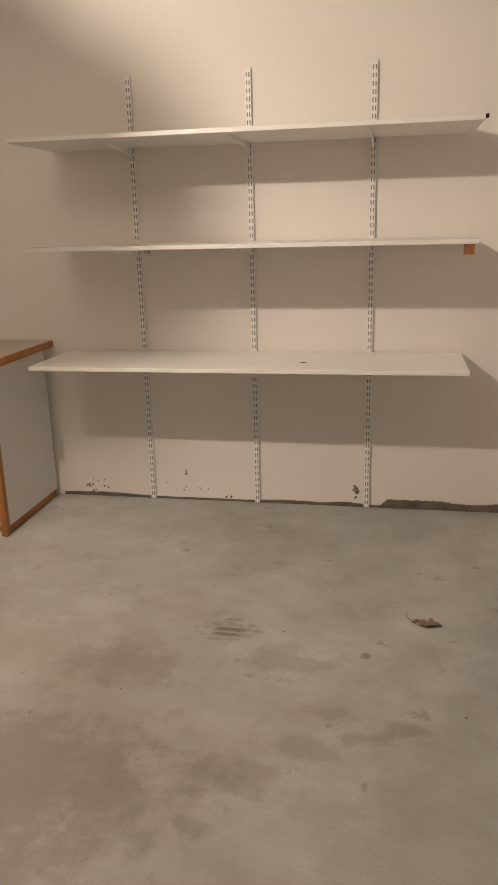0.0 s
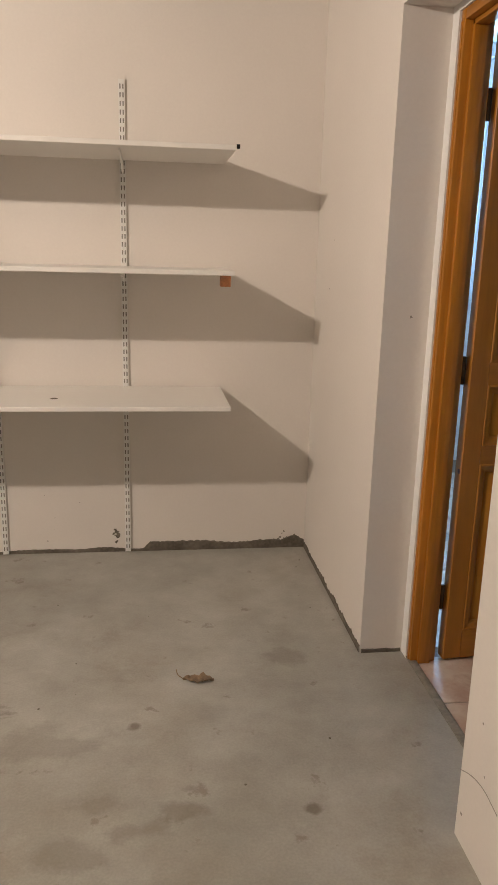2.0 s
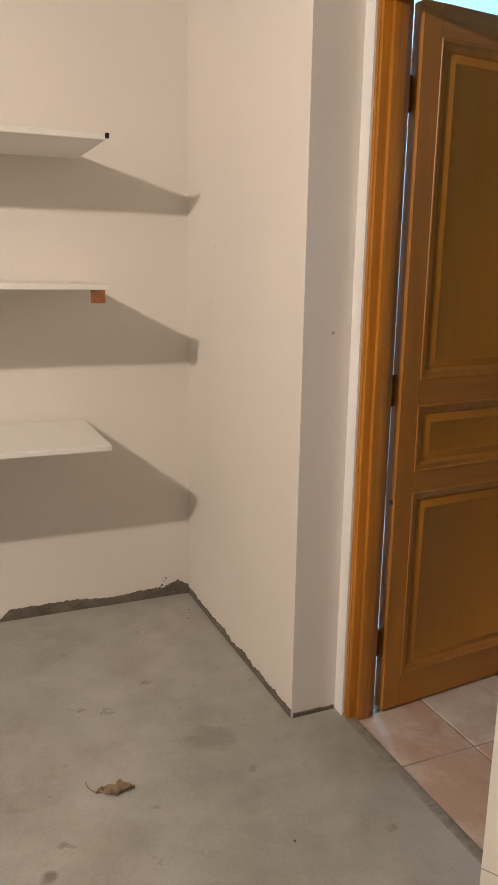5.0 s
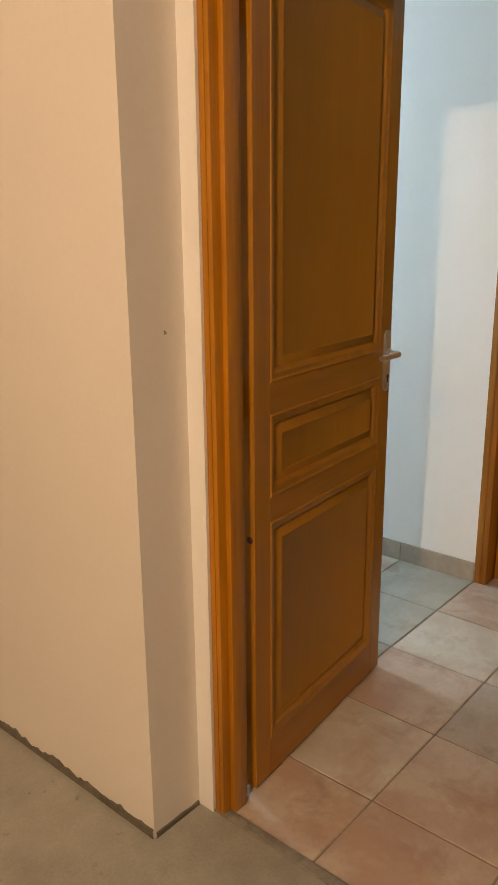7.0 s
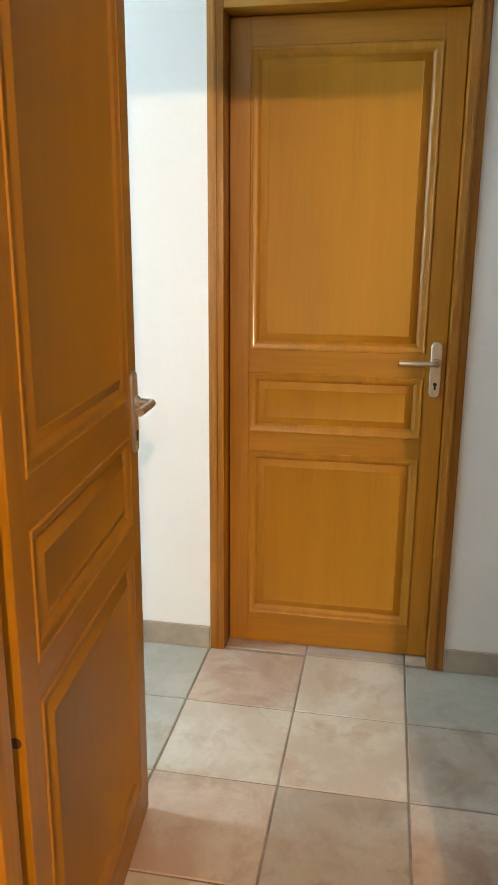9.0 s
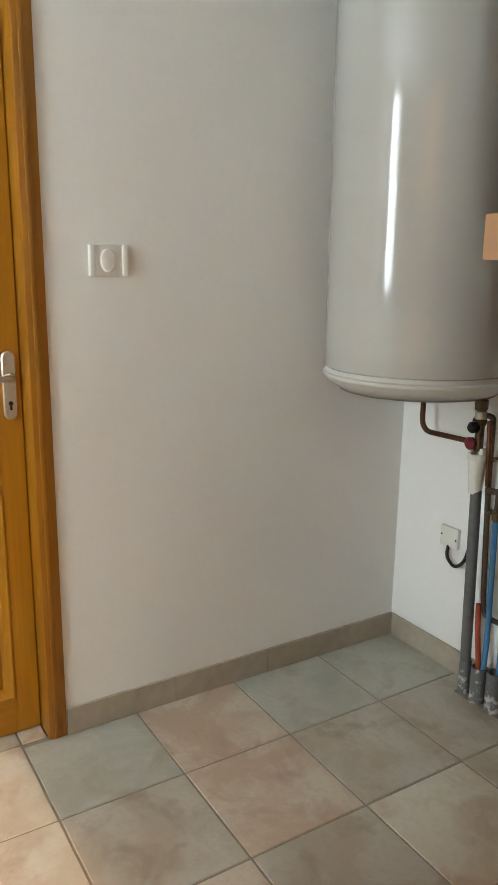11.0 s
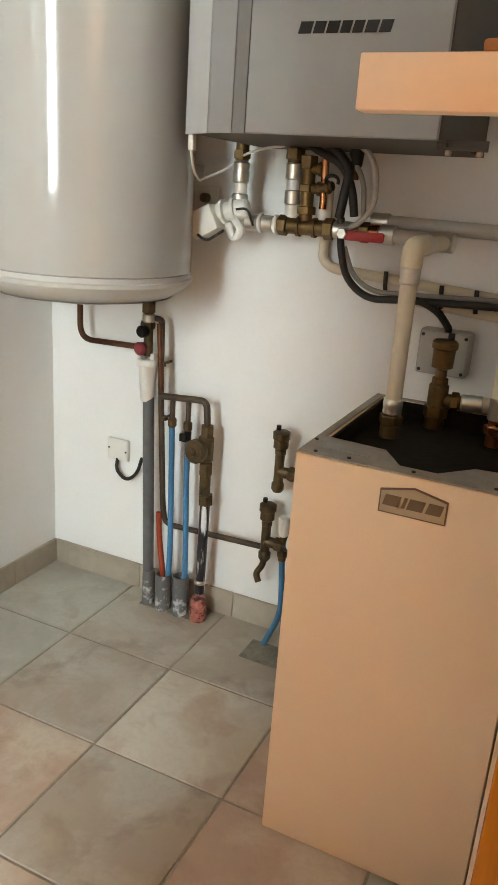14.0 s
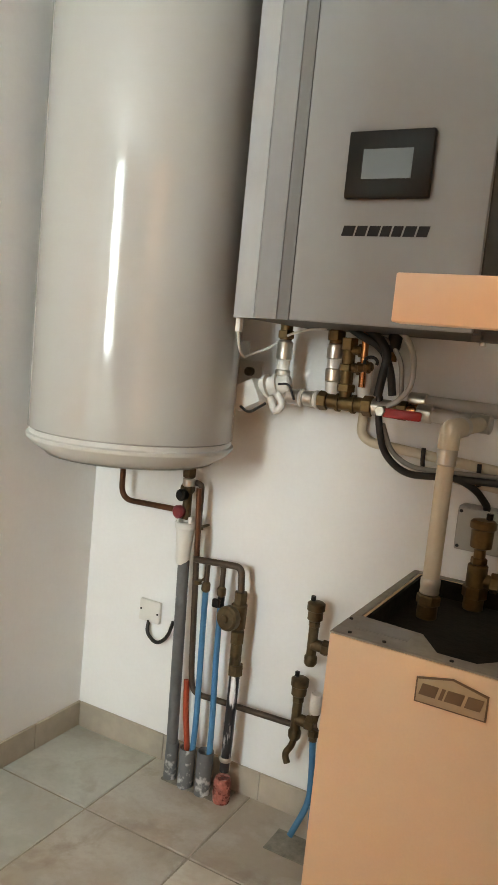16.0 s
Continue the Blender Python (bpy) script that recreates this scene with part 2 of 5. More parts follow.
def tile_material(name, main, patch, dark):
    """Cloudy stone-look glaze: two colours in soft patches, darker wear, fine grain, slight relief."""
    m = bpy.data.materials.new(name)
    m.use_nodes = True
    nt = m.node_tree
    b = nt.nodes["Principled BSDF"]
    geo = nt.nodes.new("ShaderNodeNewGeometry")
    last = None
    for scale, detail, p0, p1, col in ((4.5, 8, 0.43, 0.58, patch), (7.0, 8, 0.52, 0.66, dark), (60.0, 4, 0.45, 0.75, tuple(c * 0.88 for c in main))):
        n = nt.nodes.new("ShaderNodeTexNoise")
        n.inputs["Scale"].default_value, n.inputs["Detail"].default_value, n.inputs["Roughness"].default_value = scale, detail, 0.6
        n.inputs["Distortion"].default_value = 0.4
        nt.links.new(geo.outputs["Position"], n.inputs["Vector"])
        mr = nt.nodes.new("ShaderNodeMapRange")
        mr.inputs["From Min"].default_value, mr.inputs["From Max"].default_value = p0, p1
        mr.inputs["To Max"].default_value = 0.35 if scale > 50 else 0.85
        nt.links.new(n.outputs["Fac"], mr.inputs["Value"])
        mx = nt.nodes.new("ShaderNodeMix")
        mx.data_type = "RGBA"
        nt.links.new(mr.outputs["Result"], mx.inputs[0])
        if last:
            nt.links.new(last, mx.inputs[6])
        else:
            mx.inputs[6].default_value = (*main, 1)
        mx.inputs[7].default_value = (*col, 1)
        last = mx.outputs[2]
    nt.links.new(last, b.inputs["Base Color"])
    rr = nt.nodes.new("ShaderNodeMapRange")
    rr.inputs["To Min"].default_value, rr.inputs["To Max"].default_value = 0.30, 0.52
    nt.links.new(n.outputs["Fac"], rr.inputs["Value"])
    nt.links.new(rr.outputs["Result"], b.inputs["Roughness"])
    bp = nt.nodes.new("ShaderNodeBump")
    bp.inputs["Strength"].default_value, bp.inputs["Distance"].default_value = 0.06, 0.003
    nt.links.new(n.outputs["Fac"], bp.inputs["Height"])
    nt.links.new(bp.outputs["Normal"], b.inputs["Normal"])
    return m


M["tile_pink"] = tile_material("tile_pink_terracotta", (0.52, 0.365, 0.28), (0.64, 0.55, 0.455), (0.44, 0.295, 0.22))
M["tile_cream"] = tile_material("tile_cream", (0.58, 0.49, 0.395), (0.68, 0.63, 0.54), (0.50, 0.36, 0.27))
M["tile_green"] = tile_material("tile_grey_green", (0.415, 0.40, 0.345), (0.50, 0.49, 0.43), (0.38, 0.325, 0.26))
M["tile_taupe"] = tile_material("tile_taupe", (0.43, 0.355, 0.285), (0.52, 0.48, 0.42), (0.335, 0.255, 0.195))
M["grout"] = material("grey_grout", (0.34, 0.29, 0.235), 0.9, vary=0.2, scale=8, fine=90, bump=0.3)
M["skirt"] = material("skirting_tile_taupe", (0.44, 0.37, 0.30), 0.42, vary=0.12, scale=6, fine=30, bump=0.05, random_tint=0.05)
M["enamel"] = material("white_enamel", (0.435, 0.425, 0.40), 0.12, vary=0.01, bump=0.0, coat=0.6)
for nd in M["enamel"].node_tree.nodes:
    if nd.type == "MAP_RANGE":
        nd.inputs["To Min"].default_value, nd.inputs["To Max"].default_value = 0.06, 0.08
M["tank_cap"] = material("white_plastic_cap", (0.54, 0.53, 0.505), 0.4, vary=0.02, bump=0.0)
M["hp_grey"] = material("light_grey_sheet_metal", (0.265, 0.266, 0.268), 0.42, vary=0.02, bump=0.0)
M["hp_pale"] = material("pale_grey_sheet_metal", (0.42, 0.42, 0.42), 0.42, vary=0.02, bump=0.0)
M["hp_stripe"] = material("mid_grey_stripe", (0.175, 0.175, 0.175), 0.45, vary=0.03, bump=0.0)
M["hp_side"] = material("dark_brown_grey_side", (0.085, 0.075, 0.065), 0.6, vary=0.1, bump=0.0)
M["black_plastic"] = material("black_plastic", (0.012, 0.012, 0.012), 0.35, vary=0.1, bump=0.0, spec=0.25)
M["screen"] = material("grey_screen_glass", (0.095, 0.11, 0.115), 0.12, vary=0.02, bump=0.0)
M["ink"] = material("black_ink", (0.018, 0.018, 0.02), 0.5, vary=0.05, bump=0.0, spec=0.2)
M["beige"] = material("beige_powder_coat", (0.90, 0.675, 0.48), 0.55, vary=0.025, scale=2, fine=200, bump=0.04)
M["shelf_cream"] = material("cream_painted_board", (0.86, 0.64, 0.48), 0.5, vary=0.03, bump=0.02)
M["galv"] = material("galvanised_steel", (0.40, 0.37, 0.33), 0.45, metal=0.6, vary=0.15, scale=20, fine=60, bump=0.02)
M["pit"] = material("black_insulating_mat", (0.013, 0.0115, 0.009), 0.8, vary=0.4, scale=8, fine=60, bump=0.3, spec=0.2)
M["badge"] = material("badge_tan", (0.45, 0.36, 0.25), 0.4, vary=0.05, bump=0.0)
M["badge_dark"] = material("badge_dark_edge", (0.16, 0.11, 0.07), 0.45, vary=0.05, bump=0.0)
M["copper_old"] = material("tarnished_copper", (0.16, 0.065, 0.035), 0.42, metal=0.75, vary=0.3, scale=12, fine=60, bump=0.03)
M["brown_pipe"] = material("brown_lacquered_pipe", (0.085, 0.058, 0.042), 0.45, metal=0.3, vary=0.25, scale=12, fine=60, bump=0.03)
M["copper"] = material("bright_copper", (0.55, 0.22, 0.10), 0.28, metal=1.0, vary=0.15, scale=15, fine=60, bump=0.0)
M["brass"] = material("aged_brass", (0.19, 0.115, 0.048), 0.46, metal=0.75, vary=0.25, scale=18, fine=70, bump=0.04)
M["brass_dull"] = material("dull_bronze", (0.13, 0.088, 0.045), 0.5, metal=0.6, vary=0.3, scale=18, fine=70, bump=0.05)
M["steel"] = material("brushed_steel", (0.62, 0.58, 0.52), 0.32, metal=0.85, vary=0.1, scale=10, fine=80, bump=0.0)
M["pvc"] = material("grey_pvc", (0.125, 0.13, 0.135), 0.5, vary=0.15, scale=14, fine=60, bump=0.02)
M["pvc_splash"] = material("plaster_splashed_pvc", (0.36, 0.36, 0.355), 0.7, vary=0.4, scale=30, fine=80, bump=0.2, dark=(0.13, 0.135, 0.14))
M["blue"] = material("blue_plastic_pipe", (0.03, 0.215, 0.40), 0.45, vary=0.1, bump=0.0)
M["red_pipe"] = material("red_plastic_pipe", (0.42, 0.06, 0.025), 0.45, vary=0.1, bump=0.0)
M["pink_foam"] = material("pink_red_wrap", (0.50, 0.15, 0.12), 0.28, metal=0.35, vary=0.4, scale=40, fine=120, bump=0.8)
M["scuffed"] = material("scuffed_dark_sleeve", (0.55, 0.56, 0.57), 0.35, vary=0.5, scale=55, fine=70, bump=0.05, stretch=(1, 1, 0.2), dark=(0.02, 0.02, 0.025))
for key, lo, hi in (("scuffed", 0.52, 0.60), ("pvc_splash", 0.53, 0.62)):
    for nd in M[key].node_tree.nodes:
        if nd.type == "VALTORGB":
            nd.color_ramp.elements[0].position, nd.color_ramp.elements[1].position = lo, hi
M["white_pl"] = material("white_plastic", (0.76, 0.74, 0.69), 0.4, vary=0.03, bump=0.0)
M["switch_white"] = material("bright_white_plastic", (0.86, 0.85, 0.83), 0.35, vary=0.02, bump=0.0)
M["ivory"] = material("ivory_insulated_pipe", (0.66, 0.57, 0.44), 0.5, vary=0.06, scale=8, bump=0.02)
M["grey_pipe"] = material("pale_grey_pipe", (0.50, 0.48, 0.45), 0.5, vary=0.05, scale=8, bump=0.02)
M["rubber"] = material("black_rubber_cable", (0.015, 0.015, 0.016), 0.5, vary=0.1, bump=0.0)
M["cable_grey"] = material("grey_cable", (0.30, 0.29, 0.27), 0.5, vary=0.1, bump=0.0)
M["red_lever"] = material("red_painted_lever", (0.48, 0.020, 0.025), 0.4, vary=0.1, bump=0.0)
M["knob_red"] = material("dull_red_plastic", (0.25, 0.028, 0.04), 0.4, vary=0.1, bump=0.0)
M["jbox"] = material("grey_plastic_box", (0.38, 0.37, 0.34), 0.5, vary=0.04, bump=0.0)
M["cement"] = material("cement_patch", (0.27, 0.25, 0.21), 0.9, vary=0.2, scale=20, fine=80, bump=0.4)
M["pvc_frame"] = material("white_window_profile", (0.80, 0.80, 0.80), 0.35, vary=0.02, bump=0.0)
M["grass"] = material("garden_ground", (0.09, 0.10, 0.05), 0.95, vary=0.3, scale=0.6, fine=20, bump=0.3)

glass = bpy.data.materials.new("window_glass")
glass.use_nodes = True
gb = glass.node_tree.nodes["Principled BSDF"]
gb.inputs["Transmission Weight"].default_value, gb.inputs["Roughness"].default_value, gb.inputs["IOR"].default_value = 1.0, 0.0, 1.45
M["glass"] = glass


# ---- mesh helpers ----
def smooth(bm, angle=35):
    for f in bm.faces:
        f.smooth = True
    for e in bm.edges:
        if len(e.link_faces) == 2 and e.calc_face_angle(0) > radians(angle):
            e.smooth = False


def part(name, bm, mat, parent=None, label=""):
    """Links a bmesh as one mesh object, at the top or under a thing or part."""
    bmesh.ops.recalc_face_normals(bm, faces=bm.faces)
    smooth(bm)
    me = bpy.data.meshes.new(name)
    bm.to_mesh(me)
    bm.free()
    me.materials.append(M[mat] if isinstance(mat, str) else mat)
    ob = new(name, me)
    if parent:
        ob.parent = parent
        ob.matrix_parent_inverse = parent.matrix_world.inverted()
    if label:
        tagged(ob, label)
    return ob


def thing(name, at, label, category, group="", rz=0):
    """An Empty at a thing's base, which holds its parts."""
    ob = new(name)
    ob.empty_display_size = 0.05
    ob.matrix_world = pose(*at, 0, 0, rz)
    return tagged(ob, label, category, group)


def joined(*bms):
    out = bmesh.new()
    for b in bms:
        me = bpy.data.meshes.new("tmp")
        b.to_mesh(me)
        out.from_mesh(me)
        bpy.data.meshes.remove(me)
        b.free()
    return out


def box(a, b, bevel=0.0, seg=2):
    bm = bmesh.new()
    bmesh.ops.create_cube(bm, size=1)
    lo, hi = [min(p, q) for p, q in zip(a, b)], [max(p, q) for p, q in zip(a, b)]
    for v in bm.verts:
        v.co = Vector([lo[i] + (v.co[i] + 0.5) * (hi[i] - lo[i]) for i in range(3)])
    if bevel:
        bmesh.ops.bevel(bm, geom=bm.edges[:], offset=bevel, segments=seg, affect="EDGES", profile=0.5)
    return bm


def lathe(profile, n=32, at=(0, 0, 0), axis=(0, 0, 1)):
    """A turned body: profile of (radius, height), turned about an axis through at."""
    bm = bmesh.new()
    rings = []
    for r, h in profile:
        if r < 1e-5:
            rings.append([bm.verts.new((0, 0, h))])
        else:
            rings.append([bm.verts.new((r * math.cos(2 * math.pi * i / n), r * math.sin(2 * math.pi * i / n), h)) for i in range(n)])
    for a, b in zip(rings, rings[1:]):
        for i in range(n):
            j = (i + 1) % n
            if len(a) == 1 and len(b) > 1:
                bm.faces.new((a[0], b[i], b[j]))
            elif len(b) == 1 and len(a) > 1:
                bm.faces.new((a[i], a[j], b[0]))
            elif len(a) > 1:
                bm.faces.new((a[i], a[j], b[j], b[i]))
    for ring, flip in ((rings[0], True), (rings[-1], False)):
        if len(ring) > 1:
            bm.faces.new(ring[::-1] if flip else ring)
    q = Vector((0, 0, 1)).rotation_difference(Vector(axis).normalized()).to_matrix().to_4x4()
    bmesh.ops.transform(bm, matrix=Matrix.Translation(at) @ q, verts=bm.verts)
    return bm


def rod(a, b, r, n=20, bevel=0.0):
    a, b = Vector(a), Vector(b)
    h = (b - a).length
    prof = [(r, 0), (r, h)] if not bevel else [(r - bevel, 0), (r, bevel), (r, h - bevel), (r - bevel, h)]
    return lathe(prof, n, a, b - a)


def rounded(points, radius, steps=6):
    """A polyline with its corners rounded off."""
    pts = [Vector(p) for p in points]
    out = [pts[0]]
    for p, c, q in zip(pts, pts[1:], pts[2:]):
        d1, d2 = (p - c), (q - c)
        r = min(radius, d1.length * 0.49, d2.length * 0.49)
        a, b = c + d1.normalized() * r, c + d2.normalized() * r
        for i in range(steps + 1):
            t = i / steps
            out.append(a * (1 - t) ** 2 + c * 2 * t * (1 - t) + b * t * t)
    return out + [pts[-1]]


def tube(points, r, n=14):
    """A pipe or cable swept along a polyline."""
    pts = [Vector(p) for p in points]
    bm = bmesh.new()
    rings = []
    up = None
    for i, p in enumerate(pts):
        d = (pts[min(i + 1, len(pts) - 1)] - pts[max(i - 1, 0)]).normalized()
        if up is None:
            up = d.orthogonal().normalized()
        up = (up - d * up.dot(d)).normalized()
        side = d.cross(up)
        rings.append([bm.verts.new(p + (up * math.cos(2 * math.pi * k / n) + side * math.sin(2 * math.pi * k / n)) * r) for k in range(n)])
    for a, b in zip(rings, rings[1:]):
        for k in range(n):
            j = (k + 1) % n
            bm.faces.new((a[k], a[j], b[j], b[k]))
    bm.faces.new(rings[0][::-1])
    bm.faces.new(rings[-1])
    return bm


def hexnut(a, b, r):
    return rod(a, b, r, 6, 0.002)


def structure(name, bm, mat, label=""):
    return tagged(part(name, bm, mat), label or name.replace("_", " "), name.split("_")[0], kind="structure")


def wall_with_hole(x0, x1, y0, y1, z1, hole=None):
    """A wall block with one opening through it; hole is (along0, along1, bottom, top) along its longer side."""
    if not hole:
        return box((x0, y0, 0), (x1, y1, z1))
    h0, h1, b, t = hole
    bits = []
    along_y = abs(y1 - y0) > abs(x1 - x0)
    lo, hi = (min(y0, y1), max(y0, y1)) if along_y else (min(x0, x1), max(x0, x1))

    def piece(a, c, zb, zt):
        if along_y:
            bits.append(box((x0, a, zb), (x1, c, zt)))
        else:
            bits.append(box((a, y0, zb), (c, y1, zt)))
    piece(lo, h0, 0, z1)
    piece(h1, hi, 0, z1)
    if b > 0:
        piece(h0, h1, 0, b)
    if t < z1:
        piece(h0, h1, t, z1)
    return joined(*bits)


# ---- setting ----
H = 2.55
GX0, GY0 = -4.20, -5.60           # garage, far corner behind the walker
PIER_Y0, PIER_Y1 = -0.985, -1.835  # recess in the garage wall
XI, XR = 0.25, 1.75                # service room, x from and to
YB = -2.965                        # service room, wall with the pipes
YN = 1.20                          # service room, window wall

structure("floor_garage", box((GX0 - 0.2, GY0 - 0.2, -0.2), (0.165, 0.2, 0.0)), "concrete", "bare grey concrete floor slab with stains")
structure("floor_screed", box((0.166, YB - 0.2, -0.2), (XR + 0.2, YN + 0.2, -0.0035)), "grout", "grey grout bed under the floor tiles")
structure("wall_north", wall_with_hole(GX0 - 0.2, 0.0, 0.0, 0.2, H), "wall_garage", "cream plastered wall behind the shelves")
# west and south walls stay out of view; their grey only weakens the bounce
structure("wall_west", wall_with_hole(GX0 - 0.2, GX0, GY0, 0.0, H), "unseen_grey", "unseen closing wall, kept grey to dim the bounced light")
structure("wall_south", wall_with_hole(GX0 - 0.2, 0.0, GY0 - 0.2, GY0, H), "unseen_grey", "unseen closing wall, kept grey to dim the bounced light")
structure("wall_east", wall_with_hole(0.0, 0.15, GY0 - 0.2, 0.2, H, (PIER_Y1, PIER_Y0, 0, 2.05)), "wall_garage", "cream plastered wall with a deep door recess")
F0, F1, FT = -1.847, -1.032, 2.030   # door frame, outside
structure("wall_partition", wall_with_hole(0.15, XI, YB - 0.2, YN + 0.2, H, (F0, F1, 0, FT)), "wall_room", "white plastered partition that holds the door")
D0, D1, DT = -1.762, -0.976, 2.055   # second door frame, outside
structure("wall_service_east", wall_with_hole(XR, XR + 0.14, YB - 0.2, YN + 0.2, H, (D0, D1, 0, DT)), "wall_room", "white plastered wall beside the closed door")
structure("wall_service_south", wall_with_hole(XI, XR, YB - 0.2, YB, H), "wall_room", "white plastered wall that carries the pipes")
WX0, WX1, WZ0, WZ1 = 0.64, 1.30, 1.10, 2.48
structure("wall_service_north", wall_with_hole(XI, XR, YN, YN + 0.2, H, (WX0, WX1, WZ0, WZ1)), "wall_room", "white plastered wall with a small window")
structure("wall_behind_door", box((XR + 0.145, -2.1, 0), (XR + 0.3, -0.7, H)), "wall_room", "plain wall closing the space behind the door")
# garage ceiling is out of view too, grey for the same weaker bounce
structure("ceiling_garage", box((GX0 - 0.2, GY0 - 0.2, H), (0.15, 0.2, H + 0.2)), "unseen_grey", "unseen flat ceiling, kept grey to dim the bounced light")
structure("ceiling_service", box((0.151, YB - 0.2, H), (XR + 0.3, YN + 0.2, H + 0.2)), "ceiling", "flat white ceiling")
structure("ground", box((-200, 1.8, -0.6), (200, 400, -0.5)), "grass", "garden ground outside the window")


def ragged_strip(x0, x1, height, n, seed, thick=0.004):
    """A band of bare mortar along the foot of the shelf wall, with a broken upper edge."""
    rnd = random.Random(seed)
    bm = bmesh.new()
    prev = None
    for i in range(n + 1):
        x = x0 + (x1 - x0) * i / n
        h = max(0.004, height(x) * (0.93 + 0.14 * rnd.random()))
        col = [bm.verts.new(c) for c in ((x, 0.002, 0), (x, -thick, 0), (x, -thick, h), (x, 0.002, h + 0.003))]
        if prev:
            for a in range(3):
                bm.faces.new((prev[a], prev[a + 1], col[a + 1], col[a]))
        prev = col
    return bm


def bare_height(x):
    h = 0.012 + 0.010 * noise.noise((x * 4.0, 1.3, 0))
    h += 0.034 * max(0, noise.noise((x * 3.1, 7.7, 0)) + 0.1) * (1 if x > -1.5 else 0.2)
    if -0.76 < x < -0.12:
        h += 0.030 * min(1, (x + 0.76) / 0.03) * min(1, (-0.12 - x) / 0.35)
    if -0.12 < x:
        h += 0.030 * max(0, 1 - abs(x + 0.05) / 0.06)
    return h


structure("trim_bare_mortar", ragged_strip(-2.42, -0.003, bare_height, 260, 4), "mortar", "bare grey mortar at the foot of the wall")
side = ragged_strip(0.0, 0.98, lambda x: 0.020 + 0.016 * noise.noise((x * 9, 0, 3)) + 0.010 * noise.noise((x * 40, 0, 3)), 140, 6)
bmesh.ops.transform(side, matrix=pose(0, -0.003, 0, 0, 0, -90), verts=side.verts)
structure("trim_side_mortar", side, "mortar", "thin dark mortar line at the foot of the side wall")
ret = ragged_strip(0.004, 0.146, lambda x: 0.011 + 0.004 * noise.noise((x * 20, 0, 5)), 20, 8)
bmesh.ops.transform(ret, matrix=Matrix.Translation((0, PIER_Y0, 0)), verts=ret.verts)
structure("threshold", box((0.151, PIER_Y1 + 0.002, 0.0005), (0.180, PIER_Y0 - 0.006, 0.006), 0.003), "cement", "rough cement strip under the door")
structure("trim_recess_mortar", ret, "mortar", "thin dark mortar line at the foot of the recess")


# ---- doors ----
def panel_field(y0, y1, z0, z1, x, raise_by):
    """A raised panel: a flat field with a sloped border, facing -x at x."""
    bm = bmesh.new()
    s = 0.024
    o = [bm.verts.new((x, y, z)) for y, z in ((y0, z0), (y1, z0), (y1, z1), (y0, z1))]
    m = [bm.verts.new((x - raise_by, y, z)) for y, z in ((y0 + s, z0 + s), (y1 - s, z0 + s), (y1 - s, z1 - s), (y0 + s, z1 - s))]
    k = [bm.verts.new((x - raise_by + 0.002, y, z)) for y, z in ((y0 + s + 0.004, z0 + s + 0.004), (y1 - s - 0.004, z0 + s + 0.004), (y1 - s - 0.004, z1 - s - 0.004), (y0 + s + 0.004, z1 - s - 0.004))]
    for a in range(4):
        b = (a + 1) % 4
        bm.faces.new((o[a], o[b], m[b], m[a]))
        bm.faces.new((m[a], m[b], k[b], k[a]))
    bm.faces.new(k)
    return bm


def moulding(y0, y1, z0, z1, x, w=0.031, out=0.0022):
    """A picture-frame moulding round a panel, on the side facing -x; x is the face of the stiles."""
    bm = bmesh.new()
    prof = [(0.0, -0.0005), (0.002, out), (0.006, out), (0.009, 0.0), (0.017, -0.002), (0.024, -0.006), (w, -0.0125)]
    loops = []
    for inset, lift in prof:
        loops.append([bm.verts.new((x - lift, y, z)) for y, z in ((y0 + inset, z0 + inset), (y1 - inset, z0 + inset), (y1 - inset, z1 - inset), (y0 + inset, z1 - inset))])
    for a, b in zip(loops, loops[1:]):
        for i in range(4):
            j = (i + 1) % 4
            bm.faces.new((a[i], a[j], b[j], b[i]))
    return bm


def plate_shape(x0, x1, y, z, hw, hh):
    """An upright plate with rounded ends and softened edges."""
    bm = bmesh.new()
    rings = []
    for x, inset in ((x0, 0.0), (x0 + (x1 - x0) * 0.6, 0.0), (x1, 0.0028)):
        ring = []
        for i in range(28):
            a = math.pi * 2 * (i + 0.5) / 28
            cz = hh - hw if math.sin(a) > 0 else hw - hh
            ring.append(bm.verts.new((x, y + (hw - inset) * math.cos(a), z + cz + (hw - inset) * math.sin(a))))
        rings.append(ring)
    for a, b in zip(rings, rings[1:]):
        for i in range(28):
            j = (i + 1) % 28
            bm.faces.new((a[i], a[j], b[j], b[i]))
    bm.faces.new(rings[0])
    bm.faces.new(rings[-1])
    return bm


